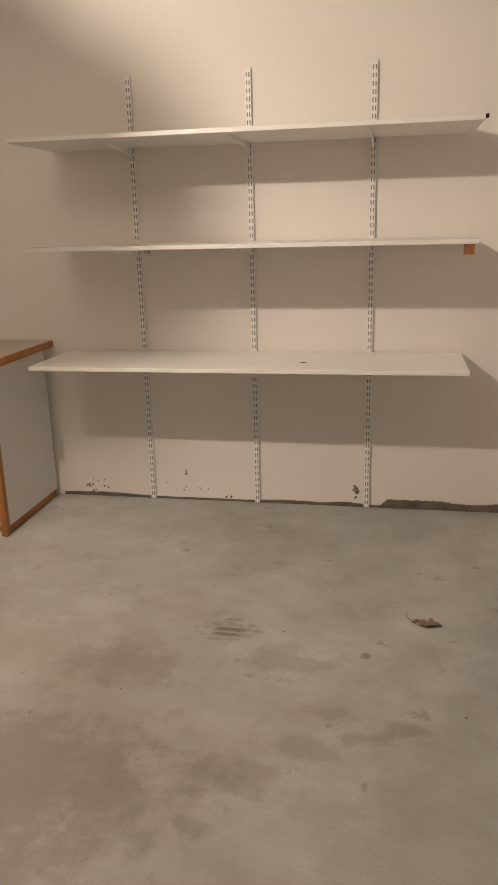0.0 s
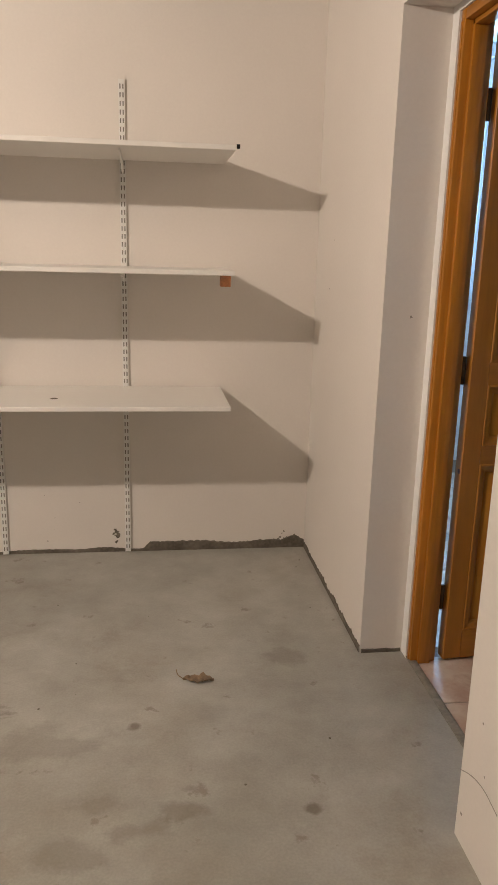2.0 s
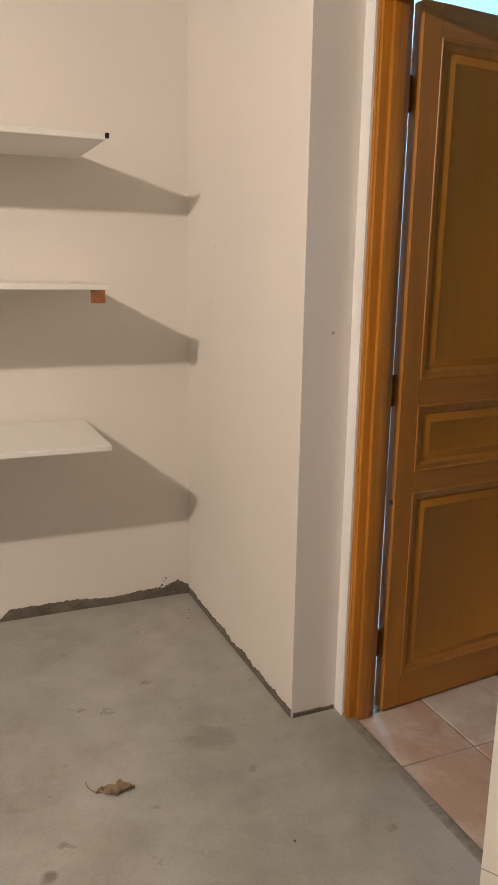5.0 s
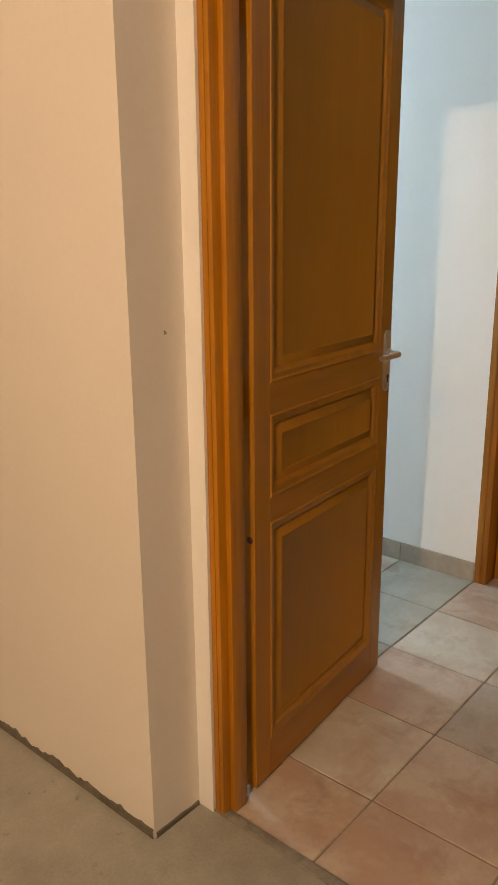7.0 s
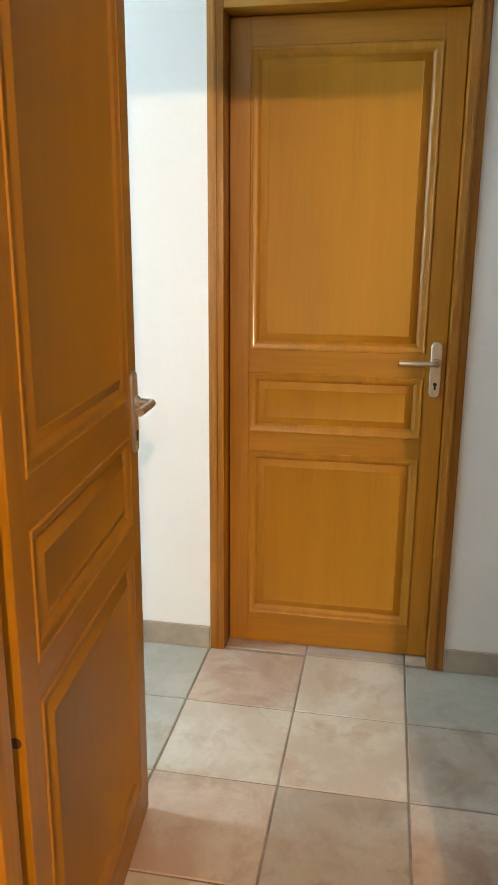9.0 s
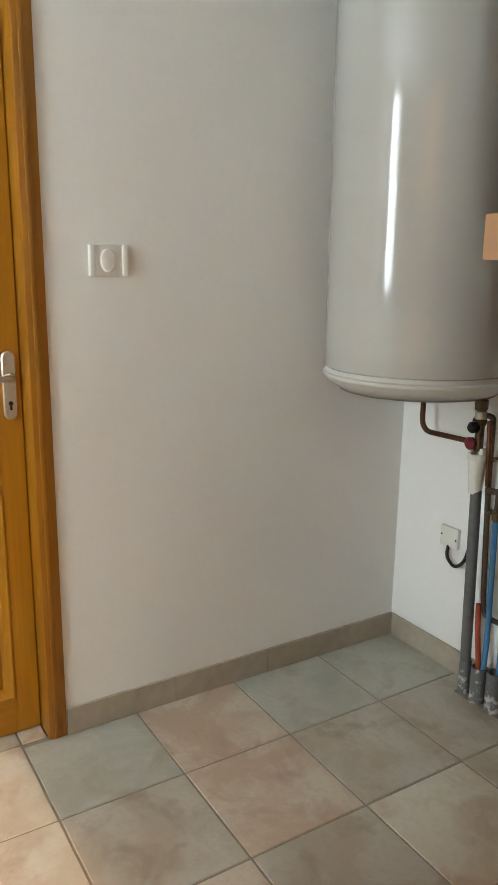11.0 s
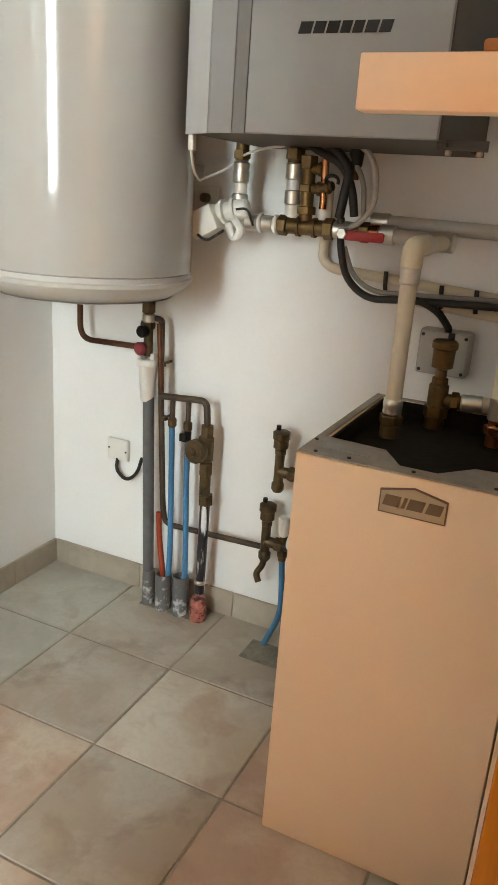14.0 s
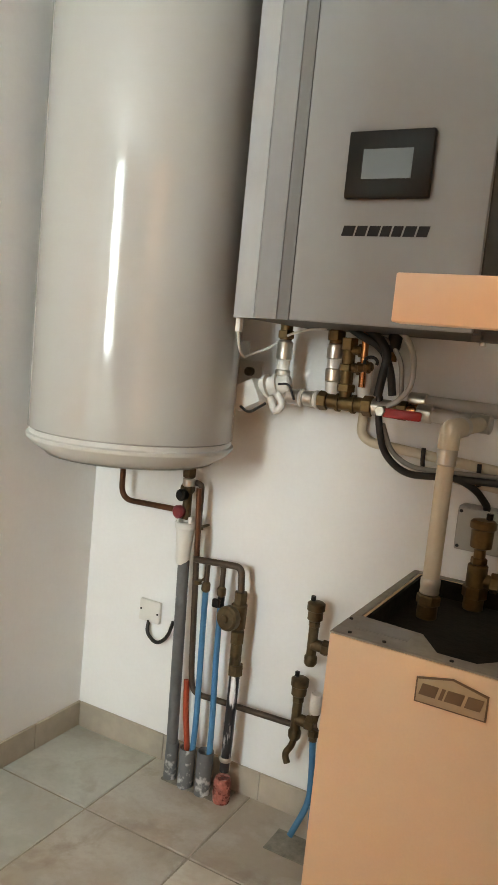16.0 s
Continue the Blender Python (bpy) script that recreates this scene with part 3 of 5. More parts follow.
def handle(side, y, z, x, parent, toward):
    """A lever handle on a long plate. side -1 faces -x, +1 faces +x; toward is the way the lever points along y."""
    h = part("door_handle", plate_shape(x, x + side * 0.007, y, z, 0.0175, 0.088), "steel", parent, "brushed steel handle plate")
    part("lever", tube(rounded([(x + side * 0.004, y, z + 0.022), (x + side * 0.042, y, z + 0.022), (x + side * 0.044, y + toward * 0.03, z + 0.023), (x + side * 0.041, y + toward * 0.112, z + 0.023)], 0.02), 0.0085, 16), "steel", h, "brushed steel lever")
    part("rosette", lathe([(0.014, 0), (0.014, 0.006), (0.011, 0.010)], 20, (x + side * 0.005, y, z + 0.022), (side, 0, 0)), "steel", h)
    part("keyhole", joined(rod((x + side * 0.0055, y, z - 0.045), (x + side * 0.0085, y, z - 0.045), 0.006, 14), box((x + side * 0.0055, y - 0.003, z - 0.062), (x + side * 0.0085, y + 0.003, z - 0.046))), "slot", h, "dark keyhole")
    for dz in (0.074, -0.076):
        part("screw", rod((x + side * 0.005, y, z + dz), (x + side * 0.0085, y, z + dz), 0.004, 12), "steel", h)
    return h


def leaf(root, w, h, t=0.04, handle_y=None, lever=1):
    """A three-panel door leaf in its own frame: x from 0 (front, faces -x) to t, y from 0 to w, z from 0 to h; parts under root."""
    st, top, low = 0.064, 0.080, 0.106
    panels = [(low, 0.697), (0.758, 0.958), (1.030, h - top)]
    part("stile", box((0, 0, 0), (t, st, h), 0.002, 1), "wood", root)
    part("stile", box((0, w - st, 0), (t, w, h), 0.002, 1), "wood", root)
    for za, zb in ((0, low), (0.697, 0.758), (0.958, 1.030), (h - top, h)):
        part("rail", box((0.0006, st, za), (t - 0.0006, w - st, zb)), "wood_h", root)
    for za, zb in panels:
        body = [box((0.014, st - 0.005, za - 0.005), (t - 0.014, w - st + 0.005, zb + 0.005))]
        body.append(panel_field(st + 0.030, w - st - 0.030, za + 0.030, zb - 0.030, 0.0125, 0.0105))
        back = panel_field(st + 0.030, w - st - 0.030, za + 0.030, zb - 0.030, 0.0125, 0.0105)
        bmesh.ops.transform(back, matrix=Matrix.Translation((t, 0, 0)) @ Matrix.Diagonal((-1, 1, 1, 1)), verts=back.verts)
        body.append(back)
        p = part("panel", joined(*body), "wood_panel", root)
        m1 = moulding(st, w - st, za, zb, 0.0)
        m2 = moulding(st, w - st, za, zb, 0.0)
        bmesh.ops.transform(m2, matrix=Matrix.Translation((t, 0, 0)) @ Matrix.Diagonal((-1, 1, 1, 1)), verts=m2.verts)
        part("moulding", joined(m1, m2), "wood", p)


def door_frame(name, x0, x1, y0, y1, zt, face, stop_x, label, lip=0.0, rebate=0.014, wood="wood_frame"):
    """Jambs and head of a wooden door frame, with a rebate; stop_x is where the stop strip begins."""
    fr = thing(name, (x0, (y0 + y1) / 2, 0), label, "door frame")
    fr["kind"] = "structure"
    for ya, yb, s in ((y0, y0 + face, 1), (y1 - face, y1, -1)):
        j = part("jamb", box((x0 - lip, ya, 0), (x1, yb, zt), 0.004), wood, fr)
        ye = yb if s > 0 else ya
        part("groove_bead", box((x0 - lip - 0.003, (ya + yb) / 2 - 0.004, 0.002), (x0 - lip + 0.004, (ya + yb) / 2 + 0.010, zt - 0.03), 0.002), wood, j)
        part("stop_strip", box((stop_x[0], min(ye, ye + s * rebate), 0.0), (stop_x[1], max(ye, ye + s * rebate), zt - face), 0.002), wood, j)
    part("head", box((x0 - lip + 0.0005, y0 + face, zt - face), (x1 - 0.0005, y1 - face, zt), 0.003), "wood_h", fr)
    part("head_stop", box((stop_x[0], y0 + face, zt - face - 0.014), (stop_x[1], y1 - face, zt - face), 0.002), "wood_h", fr)
    return fr


door_frame("door_frame_1", 0.156, 0.245, F0, F1, FT, 0.030, (0.180, 0.222), "orange varnished pine door frame in the recess", rebate=0.014)
# open leaf: hinged on the far jamb, opened a little past a right angle into the service room
d1 = thing("door_1", (0.268, -1.027, 0.008), "open varnished pine door with three raised panels", "door", rz=-90 + 5.2)
d1["kind"] = "structure"
d1_m = d1.matrix_world.copy()
d1.matrix_world = Matrix.Identity(4)
leaf(d1, 0.690, 1.998)
handle(-1, 0.690 - 0.030, 1.00, 0.0, d1, -1)
handle(1, 0.690 - 0.030, 1.00, 0.04, d1, -1)
part("knot", lathe([(0.0, 0.0), (0.009, 0.0002), (0.007, 0.0012), (0.0, 0.0016)], 12, (0.026, 0.0, 0.672), (0, -1, 0)), "knot", d1, "dark brown knot in the wood")
for hz in (0.22, 1.0, 1.78):
    hg = part("hinge", rod((0.008, -0.008, hz - 0.045), (0.008, -0.008, hz + 0.045), 0.007, 14, 0.002), "brass_dull", d1, "dull brass hinge")
d1.matrix_world = d1_m @ Matrix.Diagonal((1, 1, 1, 1))

door_frame("door_frame_2", 1.742, 1.86, D0, D1, DT, 0.050, (1.828 + 0.041, 1.828 + 0.061), "reddish varnished pine door frame in the white wall", wood="wood_frame_dark")
d2 = thing("door_2", (1.822, (D0 + D1) / 2, 0.010), "closed varnished pine door with three raised panels", "door")
d2["kind"] = "structure"
d2_m = d2.matrix_world.copy()
d2.matrix_world = Matrix.Identity(4)
W2 = (D1 - D0) - 0.104
leaf(d2, W2, 1.998)
handle(-1, 0.030, 0.984, 0.0, d2, 1)
d2.matrix_world = pose(1.822, D0 + 0.052, 0.004)


# ---- garage: shelves on slotted rails ----
def slotted_rail(x):
    r = thing("slotted_rail", (x, 0, 0), "white steel twin-slot shelf rail screwed to the wall", "shelf rail", "shelf rails")
    w = 0.0125
    z0, z1 = 0.003, 2.008
    bm = joined(box((x - w, -0.012, z0), (x + w, -0.0105, z1)), box((x - w, -0.0105, z0), (x - w + 0.0015, 0, z1)), box((x + w - 0.0015, -0.0105, z0), (x + w, 0, z1)))
    part("channel", bm, "rail", r)
    slots = []
    n = 62
    for i in range(n):
        z = 0.02 + i * 0.032
        for dx in (-0.0058, 0.0058):
            slots.append(((x + dx - 0.0024, -0.0126, z), (x + dx + 0.0024, -0.0118, z + 0.0185)))
    bm = bmesh.new()
    for a, b in slots:
        vs = [bm.verts.new((px, -0.0126, pz)) for px, pz in ((a[0], a[2]), (b[0], a[2]), (b[0], b[2]), (a[0], b[2]))]
        bm.faces.new(vs)
    # flat grey marks on the uncut channel give the shade inside the slots
    ob = part("slot_pattern", bm, "rail_slot", r, "slots of the rail, their shade drawn as grey marks")
    ob["kind"] = "stuff"


for rx in (-1.922, -1.373, -0.828):
    slotted_rail(rx)


def wall_shelf(z, x0, x1, depth, label):
    s = thing("wall_shelf", ((x0 + x1) / 2, 0, z), label, "shelf", "wall shelves")
    part("board", box((x0, -depth, z - 0.018), (x1, -0.016, z), 0.0015, 1), "white_board", s)
    for rx in (-1.922, -1.373, -0.828):
        bm = bmesh.new()
        prof = [(-0.012, z - 0.019), (-depth * 0.86, z - 0.019), (-depth * 0.86, z - 0.028), (-0.10, z - 0.045), (-0.012, z - 0.066)]
        for sx in (-0.004, 0.004):
            bm.faces.new([bm.verts.new((rx + sx, y, zz)) for y, zz in prof])
        fs = bm.faces[:]
        a, b = list(fs[0].verts), list(fs[1].verts)
        for i in range(5):
            j = (i + 1) % 5
            bm.faces.new((a[i], a[j], b[j], b[i]))
        part("bracket", bm, "rail", s, "white steel shelf bracket")
    return s


s_top = wall_shelf(1.722, -2.300, -0.413, 0.470, "long white melamine shelf board, the highest")
s_mid = wall_shelf(1.286, -2.270, -0.410, 0.470, "long white melamine shelf board at eye height")
s_low = wall_shelf(0.775, -2.310, -0.416, 0.470, "long white melamine shelf board, the lowest, scuffed")
part("end_cap", box((-0.4125, -0.4715, 1.7095), (-0.4005, -0.458, 1.7245), 0.002), "black_plastic", s_top, "small black corner cap")
blk = tagged(part("wood_block", box((-0.462, -0.470, 1.228), (-0.425, -0.425, 1.2675), 0.002), "block"), "small orange wooden block under the shelf end", "wood block")
sp = part("scuff", lathe([(0.0, 0), (0.016, 0.0002), (0.012, 0.0009), (0, 0.001)], 9, (-1.10, -0.30, 0.7752)), "brass_dull", s_low, "brown scuff mark")

# cabinet beside the shelves
c = thing("base_cabinet", (-2.85, -0.32, 0), "white laminate base cabinet with orange wood edging", "cabinet")
CX0, CX1, CY0 = -3.35, -2.445, -0.575
part("carcass", box((CX0 + 0.02, CY0 + 0.02, 0.042), (CX1, -0.035, 0.790), 0.002, 1), "cab_white", c)
part("plinth", box((CX0 + 0.04, CY0 + 0.05, 0.0), (CX1 - 0.012, -0.035, 0.042)), "cab_wood", c, "orange wood plinth, set back")
part("corner_post", box((CX1 - 0.03, CY0 - 0.012, 0), (CX1 + 0.006, CY0 + 0.020, 0.790), 0.006), "cab_wood", c, "orange wood corner post")
top = part("worktop", box((CX0, CY0 - 0.03, 0.792), (CX1 + 0.03, -0.006, 0.8235), 0.002), "cab_top", c, "beige laminate worktop")
part("edge_strip", box((CX1 + 0.0305, CY0 - 0.03, 0.789), (CX1 + 0.042, -0.006, 0.8245), 0.003), "cab_wood", top, "brown wooden edge strip")
part("edge_strip", box((CX0, CY0 - 0.042, 0.789), (CX1 + 0.042, CY0 - 0.0305, 0.8245), 0.003), "cab_wood", top, "brown wooden edge strip")

# lamp fitting above the bulb
lf = thing("pendant_lamp", (LAMP[0], LAMP[1], H), "bare bulb on a short flex under the ceiling", "lamp")
part("rose", lathe([(0.045, 0), (0.045, -0.012), (0.012, -0.03)], 24, (LAMP[0], LAMP[1], H)), "white_pl", lf)
part("socket", lathe([(0.012, 0.11), (0.019, 0.10), (0.019, 0.055), (0.016, 0.045)], 20, LAMP), "black_plastic", lf)

# unseen ball and its arm, added only to block the bulb towards the upper left wall
GL = (LAMP[0] - 0.012, LAMP[1] + 0.25, LAMP[2] - 0.102)
part("shadow_globe", lathe([(0.0, -0.112), (0.05, -0.100), (0.086, -0.072), (0.107, -0.033), (0.112, 0.0), (0.107, 0.033), (0.086, 0.072), (0.03, 0.108), (0.03, 0.120)], 32, GL), "white_pl", lf, "unseen white ball added to cast the round shadow on the wall")
part("arm", tube(rounded([(LAMP[0], LAMP[1], H - 0.02), (LAMP[0], LAMP[1] + 0.12, H - 0.03), (GL[0], GL[1], H - 0.06), (GL[0], GL[1], GL[2] + 0.12)], 0.05), 0.008, 10), "steel", lf)
part("flex", rod((LAMP[0], LAMP[1], LAMP[2] + 0.10), (LAMP[0], LAMP[1], H - 0.02), 0.004, 8), "black_plastic", lf)

# dry leaf on the slab
def dry_leaf(at, rz):
    bm = bmesh.new()
    bmesh.ops.create_grid(bm, x_segments=14, y_segments=8, size=0.5)
    for v in bm.verts:
        u, w = v.co.x * 2, v.co.y * 2
        width = (1 - abs(u) ** 1.6) * (0.75 + 0.35 * noise.noise((u * 4, w * 0.5, 2)))
        v.co = Vector((u * 0.050, w * width * 0.030, 0.0015 + 0.007 * w * w + 0.016 * abs(noise.noise((u * 5, w * 3, 5)))))
    bmesh.ops.solidify(bm, geom=bm.faces[:], thickness=0.0012)
    stalk = tube(rounded([(-0.05, 0, 0.006), (-0.07, 0.01, 0.014), (-0.075, 0.03, 0.02)], 0.01), 0.0016, 6)
    b = joined(bm, stalk)
    bmesh.ops.transform(b, matrix=pose(*at, 0, 0, rz), verts=b.verts)
    return tagged(part("dry_leaf", b, "dead_leaf"), "crumpled dry brown leaf on the concrete floor", "leaf")


dry_leaf((-0.575, -1.115, 0.0005), -8)


def crumb(x, y, s, rz):
    bm = bmesh.new()
    bmesh.ops.create_icosphere(bm, subdivisions=1, radius=s)
    for v in bm.verts:
        v.co.z = max(-s * 0.3, v.co.z * 0.4)
        v.co *= 0.8 + 0.5 * noise.noise(v.co * 90)
    bmesh.ops.transform(bm, matrix=pose(x, y, s * 0.3, 0, 0, rz), verts=bm.verts)
    return tagged(part("crumb", bm, "mortar"), "small grey mortar crumb on the floor", "debris", "crumbs")


rnd = random.Random(11)
for _ in range(22):
    crumb(rnd.uniform(-1.9, -0.05), rnd.uniform(-2.6, -0.15), rnd.uniform(0.002, 0.0055), rnd.uniform(0, 360))


# ---- service room: water heater ----
TX, TY, TR, TZ = 1.414, -2.692, 0.260, 0.995
wh = thing("water_heater", (TX, TY, TZ), "tall white enamelled wall-hung electric water heater", "water heater")
part("tank", lathe([(TR - 0.004, TZ + 0.030), (TR, TZ + 0.034), (TR, TZ + 0.045), (TR, 2.17), (TR, 2.195), (TR - 0.02, 2.235), (TR - 0.09, 2.265), (0.0, 2.275)], 96, (TX, TY, 0)), "enamel", wh)
part("base_rim", lathe([(TR - 0.05, TZ - 0.030), (TR - 0.012, TZ - 0.006), (TR + 0.002, TZ + 0.008), (TR + 0.003, TZ + 0.016), (TR - 0.004, TZ + 0.019), (TR - 0.004, TZ + 0.0295)], 96, (TX, TY, 0)), "tank_cap", wh, "white plastic lower rim")
part("cover", lathe([(0.0, TZ - 0.052), (0.10, TZ - 0.050), (0.15, TZ - 0.040), (TR - 0.045, TZ - 0.031)], 64, (TX, TY, 0)), "tank_cap", wh, "white plastic bottom cover")
for dz in (0.25, 0.95):
    part("wall_bracket", box((TX - 0.17, YB, TZ + dz), (TX + 0.17, TY - 0.2, TZ + dz + 0.04)), "tank_cap", wh)

# ---- service room: wall-hung heat pump module ----
HX0, HX1, HY, HZ0, HZ1 = 0.542, 0.906, -2.50, 1.330, 2.22
hp = thing("heat_pump_module", (0.75, -2.7, HZ0), "pale grey wall-hung heat pump module with a small screen", "heat pump")
bm = bmesh.new()
plan = [(HX0, YB + 0.004), (HX0, HY - 0.012), (HX1, HY - 0.012), (0.990, HY - 0.030), (1.069, HY - 0.087), (1.072, YB + 0.004)]
for z in (HZ0 + 0.002, HZ1):
    for p in plan:
        bm.verts.new((*p, z))
bm.verts.ensure_lookup_table()
n = len(plan)
for i in range(n):
    j = (i + 1) % n
    bm.faces.new((bm.verts[i], bm.verts[j], bm.verts[n + j], bm.verts[n + i]))
bm.faces.new(bm.verts[:n])
bm.faces.new(bm.verts[n:])
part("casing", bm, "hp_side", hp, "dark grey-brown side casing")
part("front_panel", box((HX0 + 0.002, HY - 0.011, HZ0), (HX1 - 0.001, HY, HZ1), 0.002, 1), "hp_grey", hp)


def strip(p, q, z0, z1, t):
    bm = bmesh.new()
    p, q = Vector((*p, 0)), Vector((*q, 0))
    nrm = Vector((0, 0, 1)).cross(q - p).normalized()
    if nrm.y < 0:
        nrm = -nrm
    for z in (z0, z1):
        for v in (p, q, q + nrm * t, p + nrm * t):
            bm.verts.new((v.x, v.y, z))
    bm.verts.ensure_lookup_table()
    for f in ((0, 1, 2, 3), (4, 5, 6, 7), (0, 1, 5, 4), (1, 2, 6, 5), (2, 3, 7, 6), (3, 0, 4, 7)):
        bm.faces.new([bm.verts[i] for i in f])
    return bm


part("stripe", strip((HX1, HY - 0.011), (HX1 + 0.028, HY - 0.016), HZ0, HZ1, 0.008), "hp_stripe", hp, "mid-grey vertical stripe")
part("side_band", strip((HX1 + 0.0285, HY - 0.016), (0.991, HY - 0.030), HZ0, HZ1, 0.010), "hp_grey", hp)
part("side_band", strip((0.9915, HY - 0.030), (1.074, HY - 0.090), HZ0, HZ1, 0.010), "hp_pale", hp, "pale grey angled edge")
sx0, sx1, sz0, sz1 = 0.648, 0.810, 1.560, 1.681
sc = part("screen_housing", joined(box((sx0, HY, sz0), (sx1, HY + 0.016, sz1), 0.004)), "black_plastic", hp, "black plastic screen housing")
part("screen", box((sx0 + 0.036, HY + 0.0145, sz0 + 0.034), (sx1 - 0.032, HY + 0.0172, sz1 - 0.034)), "screen", sc, "grey unlit display")


def mark_row(x0, x1, z0, z1, y, widths, slant):
    """A row of plain dark bars in place of a maker's name; it runs from x0 down to x1."""
    bms = []
    total = sum(widths) + 0.18 * (len(widths) - 1)
    k = (x0 - x1) / total
    x = x0
    for w in widths:
        bm = box((x - w * k, y, z0), (x, y + 0.0012, z1))
        for v in bm.verts:
            v.co.x += -slant * (v.co.z - z0)
        bms.append(bm)
        x -= (w + 0.18) * k
    return bms


for bar in mark_row(0.812, 0.646, 1.494, 1.513, HY, (1.1, 0.95, 1.0, 0.85, 0.85, 1.0, 0.95), 0.25):
    part("logo_bar", bar, "ink", hp, "black bar of the printed mark")
part("corner_clip", box((1.062, HY - 0.098, HZ0 - 0.030), (1.074, HY - 0.083, HZ0 + 0.002), 0.002), "white_pl", hp, "white plastic clip")
br = part("support_bracket", joined(box((0.468, -2.56, 1.318), (0.541, -2.535, 1.322)), box((0.468, -2.56, 1.322), (0.541, -2.5575, 1.336)), box((0.536, -2.56, 1.318), (0.552, -2.535, 1.3295))), "hp_side", hp, "dark steel mounting bracket")
for bx in (0.480, 0.533):
    part("bolt", hexnut((bx, -2.547, 1.309), (bx, -2.547, 1.318), 0.006), "steel", br)

# ---- service room: floor-standing unit ----
BX0, BX1, BY0, BY1, BZ = 0.262, 0.662, -2.765, -2.280, 0.816
fu = thing("boiler_unit", (0.46, -2.52, 0), "beige powder-coated floor-standing heat pump unit with open top", "boiler")
part("front_panel", box((BX0, BY1 - 0.022, 0.002), (BX1, BY1, BZ - 0.003), 0.005), "beige", fu)
part("side_panel", box((BX1 - 0.020, BY0, 0.002), (BX1 - 0.001, BY1 - 0.0225, BZ - 0.003), 0.002), "beige", fu)
part("side_panel", box((BX0 + 0.001, BY0, 0.002), (BX0 + 0.020, BY1 - 0.0225, BZ - 0.003), 0.002), "beige", fu)
part("back_panel", box((BX0 + 0.0205, BY0, 0.002), (BX1 - 0.0205, BY0 + 0.015, BZ - 0.003)), "beige", fu)
part("inner_mat", box((BX0 + 0.021, BY0 + 0.016, 0.60), (BX1 - 0.021, BY1 - 0.023, 0.775)), "pit", fu, "black insulating mat sunk in the top")
for a, b in (((BX1 - 0.026, BY0 + 0.016, 0.7755), (BX1 - 0.0205, BY1 - 0.023, BZ - 0.004)), ((BX0 + 0.0205, BY0 + 0.016, 0.7755), (BX0 + 0.026, BY1 - 0.023, BZ - 0.004)), ((BX0 + 0.0265, BY0 + 0.0155, 0.7755), (BX1 - 0.0265, BY0 + 0.021, BZ - 0.004))):
    part("lining", box(a, b), "pit", fu, "black foam lining")


def rim_plate():
    """The top rim: a folded metal plate with a notched opening."""
    outer = [(BX0 + 0.001, BY0), (BX1 - 0.001, BY0), (BX1 - 0.001, BY1 - 0.001), (BX0 + 0.001, BY1 - 0.001)]
    inner = [(BX0 + 0.016, BY0 + 0.014), (BX1 - 0.016, BY0 + 0.014), (BX1 - 0.016, BY1 - 0.110), (BX1 - 0.130, BY1 - 0.100), (BX1 - 0.172, BY1 - 0.034), (BX0 + 0.165, BY1 - 0.034), (BX0 + 0.115, BY1 - 0.096), (BX0 + 0.016, BY1 - 0.106)]
    bm = bmesh.new()
    groups = []
    for z in (BZ - 0.0028, BZ):
        o = [bm.verts.new((*p, z)) for p in outer]
        i = [bm.verts.new((*p, z)) for p in inner]
        groups.append((o, i))
        bm.faces.new((o[0], o[1], i[1], i[0]))
        bm.faces.new((o[1], o[2], i[2], i[1]))
        bm.faces.new((o[2], o[3], i[5], i[4]))
        bm.faces.new((o[2], i[4], i[3]))
        bm.faces.new((o[2], i[3], i[2]))
        bm.faces.new((o[3], i[6], i[5]))
        bm.faces.new((o[3], i[7], i[6]))
        bm.faces.new((o[3], o[0], i[0], i[7]))
    (o0, i0), (o1, i1) = groups
    for a, b in ((o0, o1), (i0, i1)):
        for k in range(len(a)):
            j = (k + 1) % len(a)
            bm.faces.new((a[k], a[j], b[j], b[k]))
    return bm


rim = part("top_rim", rim_plate(), "galv", fu, "bare metal top rim with a notch")
for px, py in ((BX1 - 0.03, BY1 - 0.016), (BX1 - 0.09, BY1 - 0.016), (BX0 + 0.2, BY1 - 0.015), (BX1 - 0.008, BY1 - 0.08), (BX0 + 0.07, BY1 - 0.016)):
    part("screw", rod((px, py, BZ - 0.0005), (px, py, BZ + 0.002), 0.0035, 10), "slot", rim, "dark screw")
part("rating_label", box((BX1 - 0.12, BY1 - 0.088, BZ + 0.0002), (BX1 - 0.025, BY1 - 0.045, BZ + 0.0008)), "cable_grey", rim, "grey printed label")
part("rating_label", box((BX0 + 0.03, BY1 - 0.080, BZ + 0.0002), (BX0 + 0.10, BY1 - 0.045, BZ + 0.0008)), "cable_grey", rim, "grey printed label")


def badge_plate(x0, x1, z0, z1, peak, y, t, inset=0.0):
    bm = bmesh.new()
    a, b = x0 + inset, x1 - inset
    pts = [(a, z0 + inset), (b, z0 + inset), (b, z1 - inset), ((a + b) / 2, peak - inset * 1.1), (a, z1 - inset)]
    for yy in (y, y + t):
        for px, pz in pts:
            bm.verts.new((px, yy, pz))
    bm.verts.ensure_lookup_table()
    bm.faces.new(bm.verts[:5])
    bm.faces.new(bm.verts[5:])
    for i in range(5):
        j = (i + 1) % 5
        bm.faces.new((bm.verts[i], bm.verts[j], bm.verts[5 + j], bm.verts[5 + i]))
    return bm


bd = part("badge", badge_plate(0.397, 0.508, 0.744, 0.784, 0.796, BY1, 0.003), "badge_dark", fu, "tan badge with a dark edge")
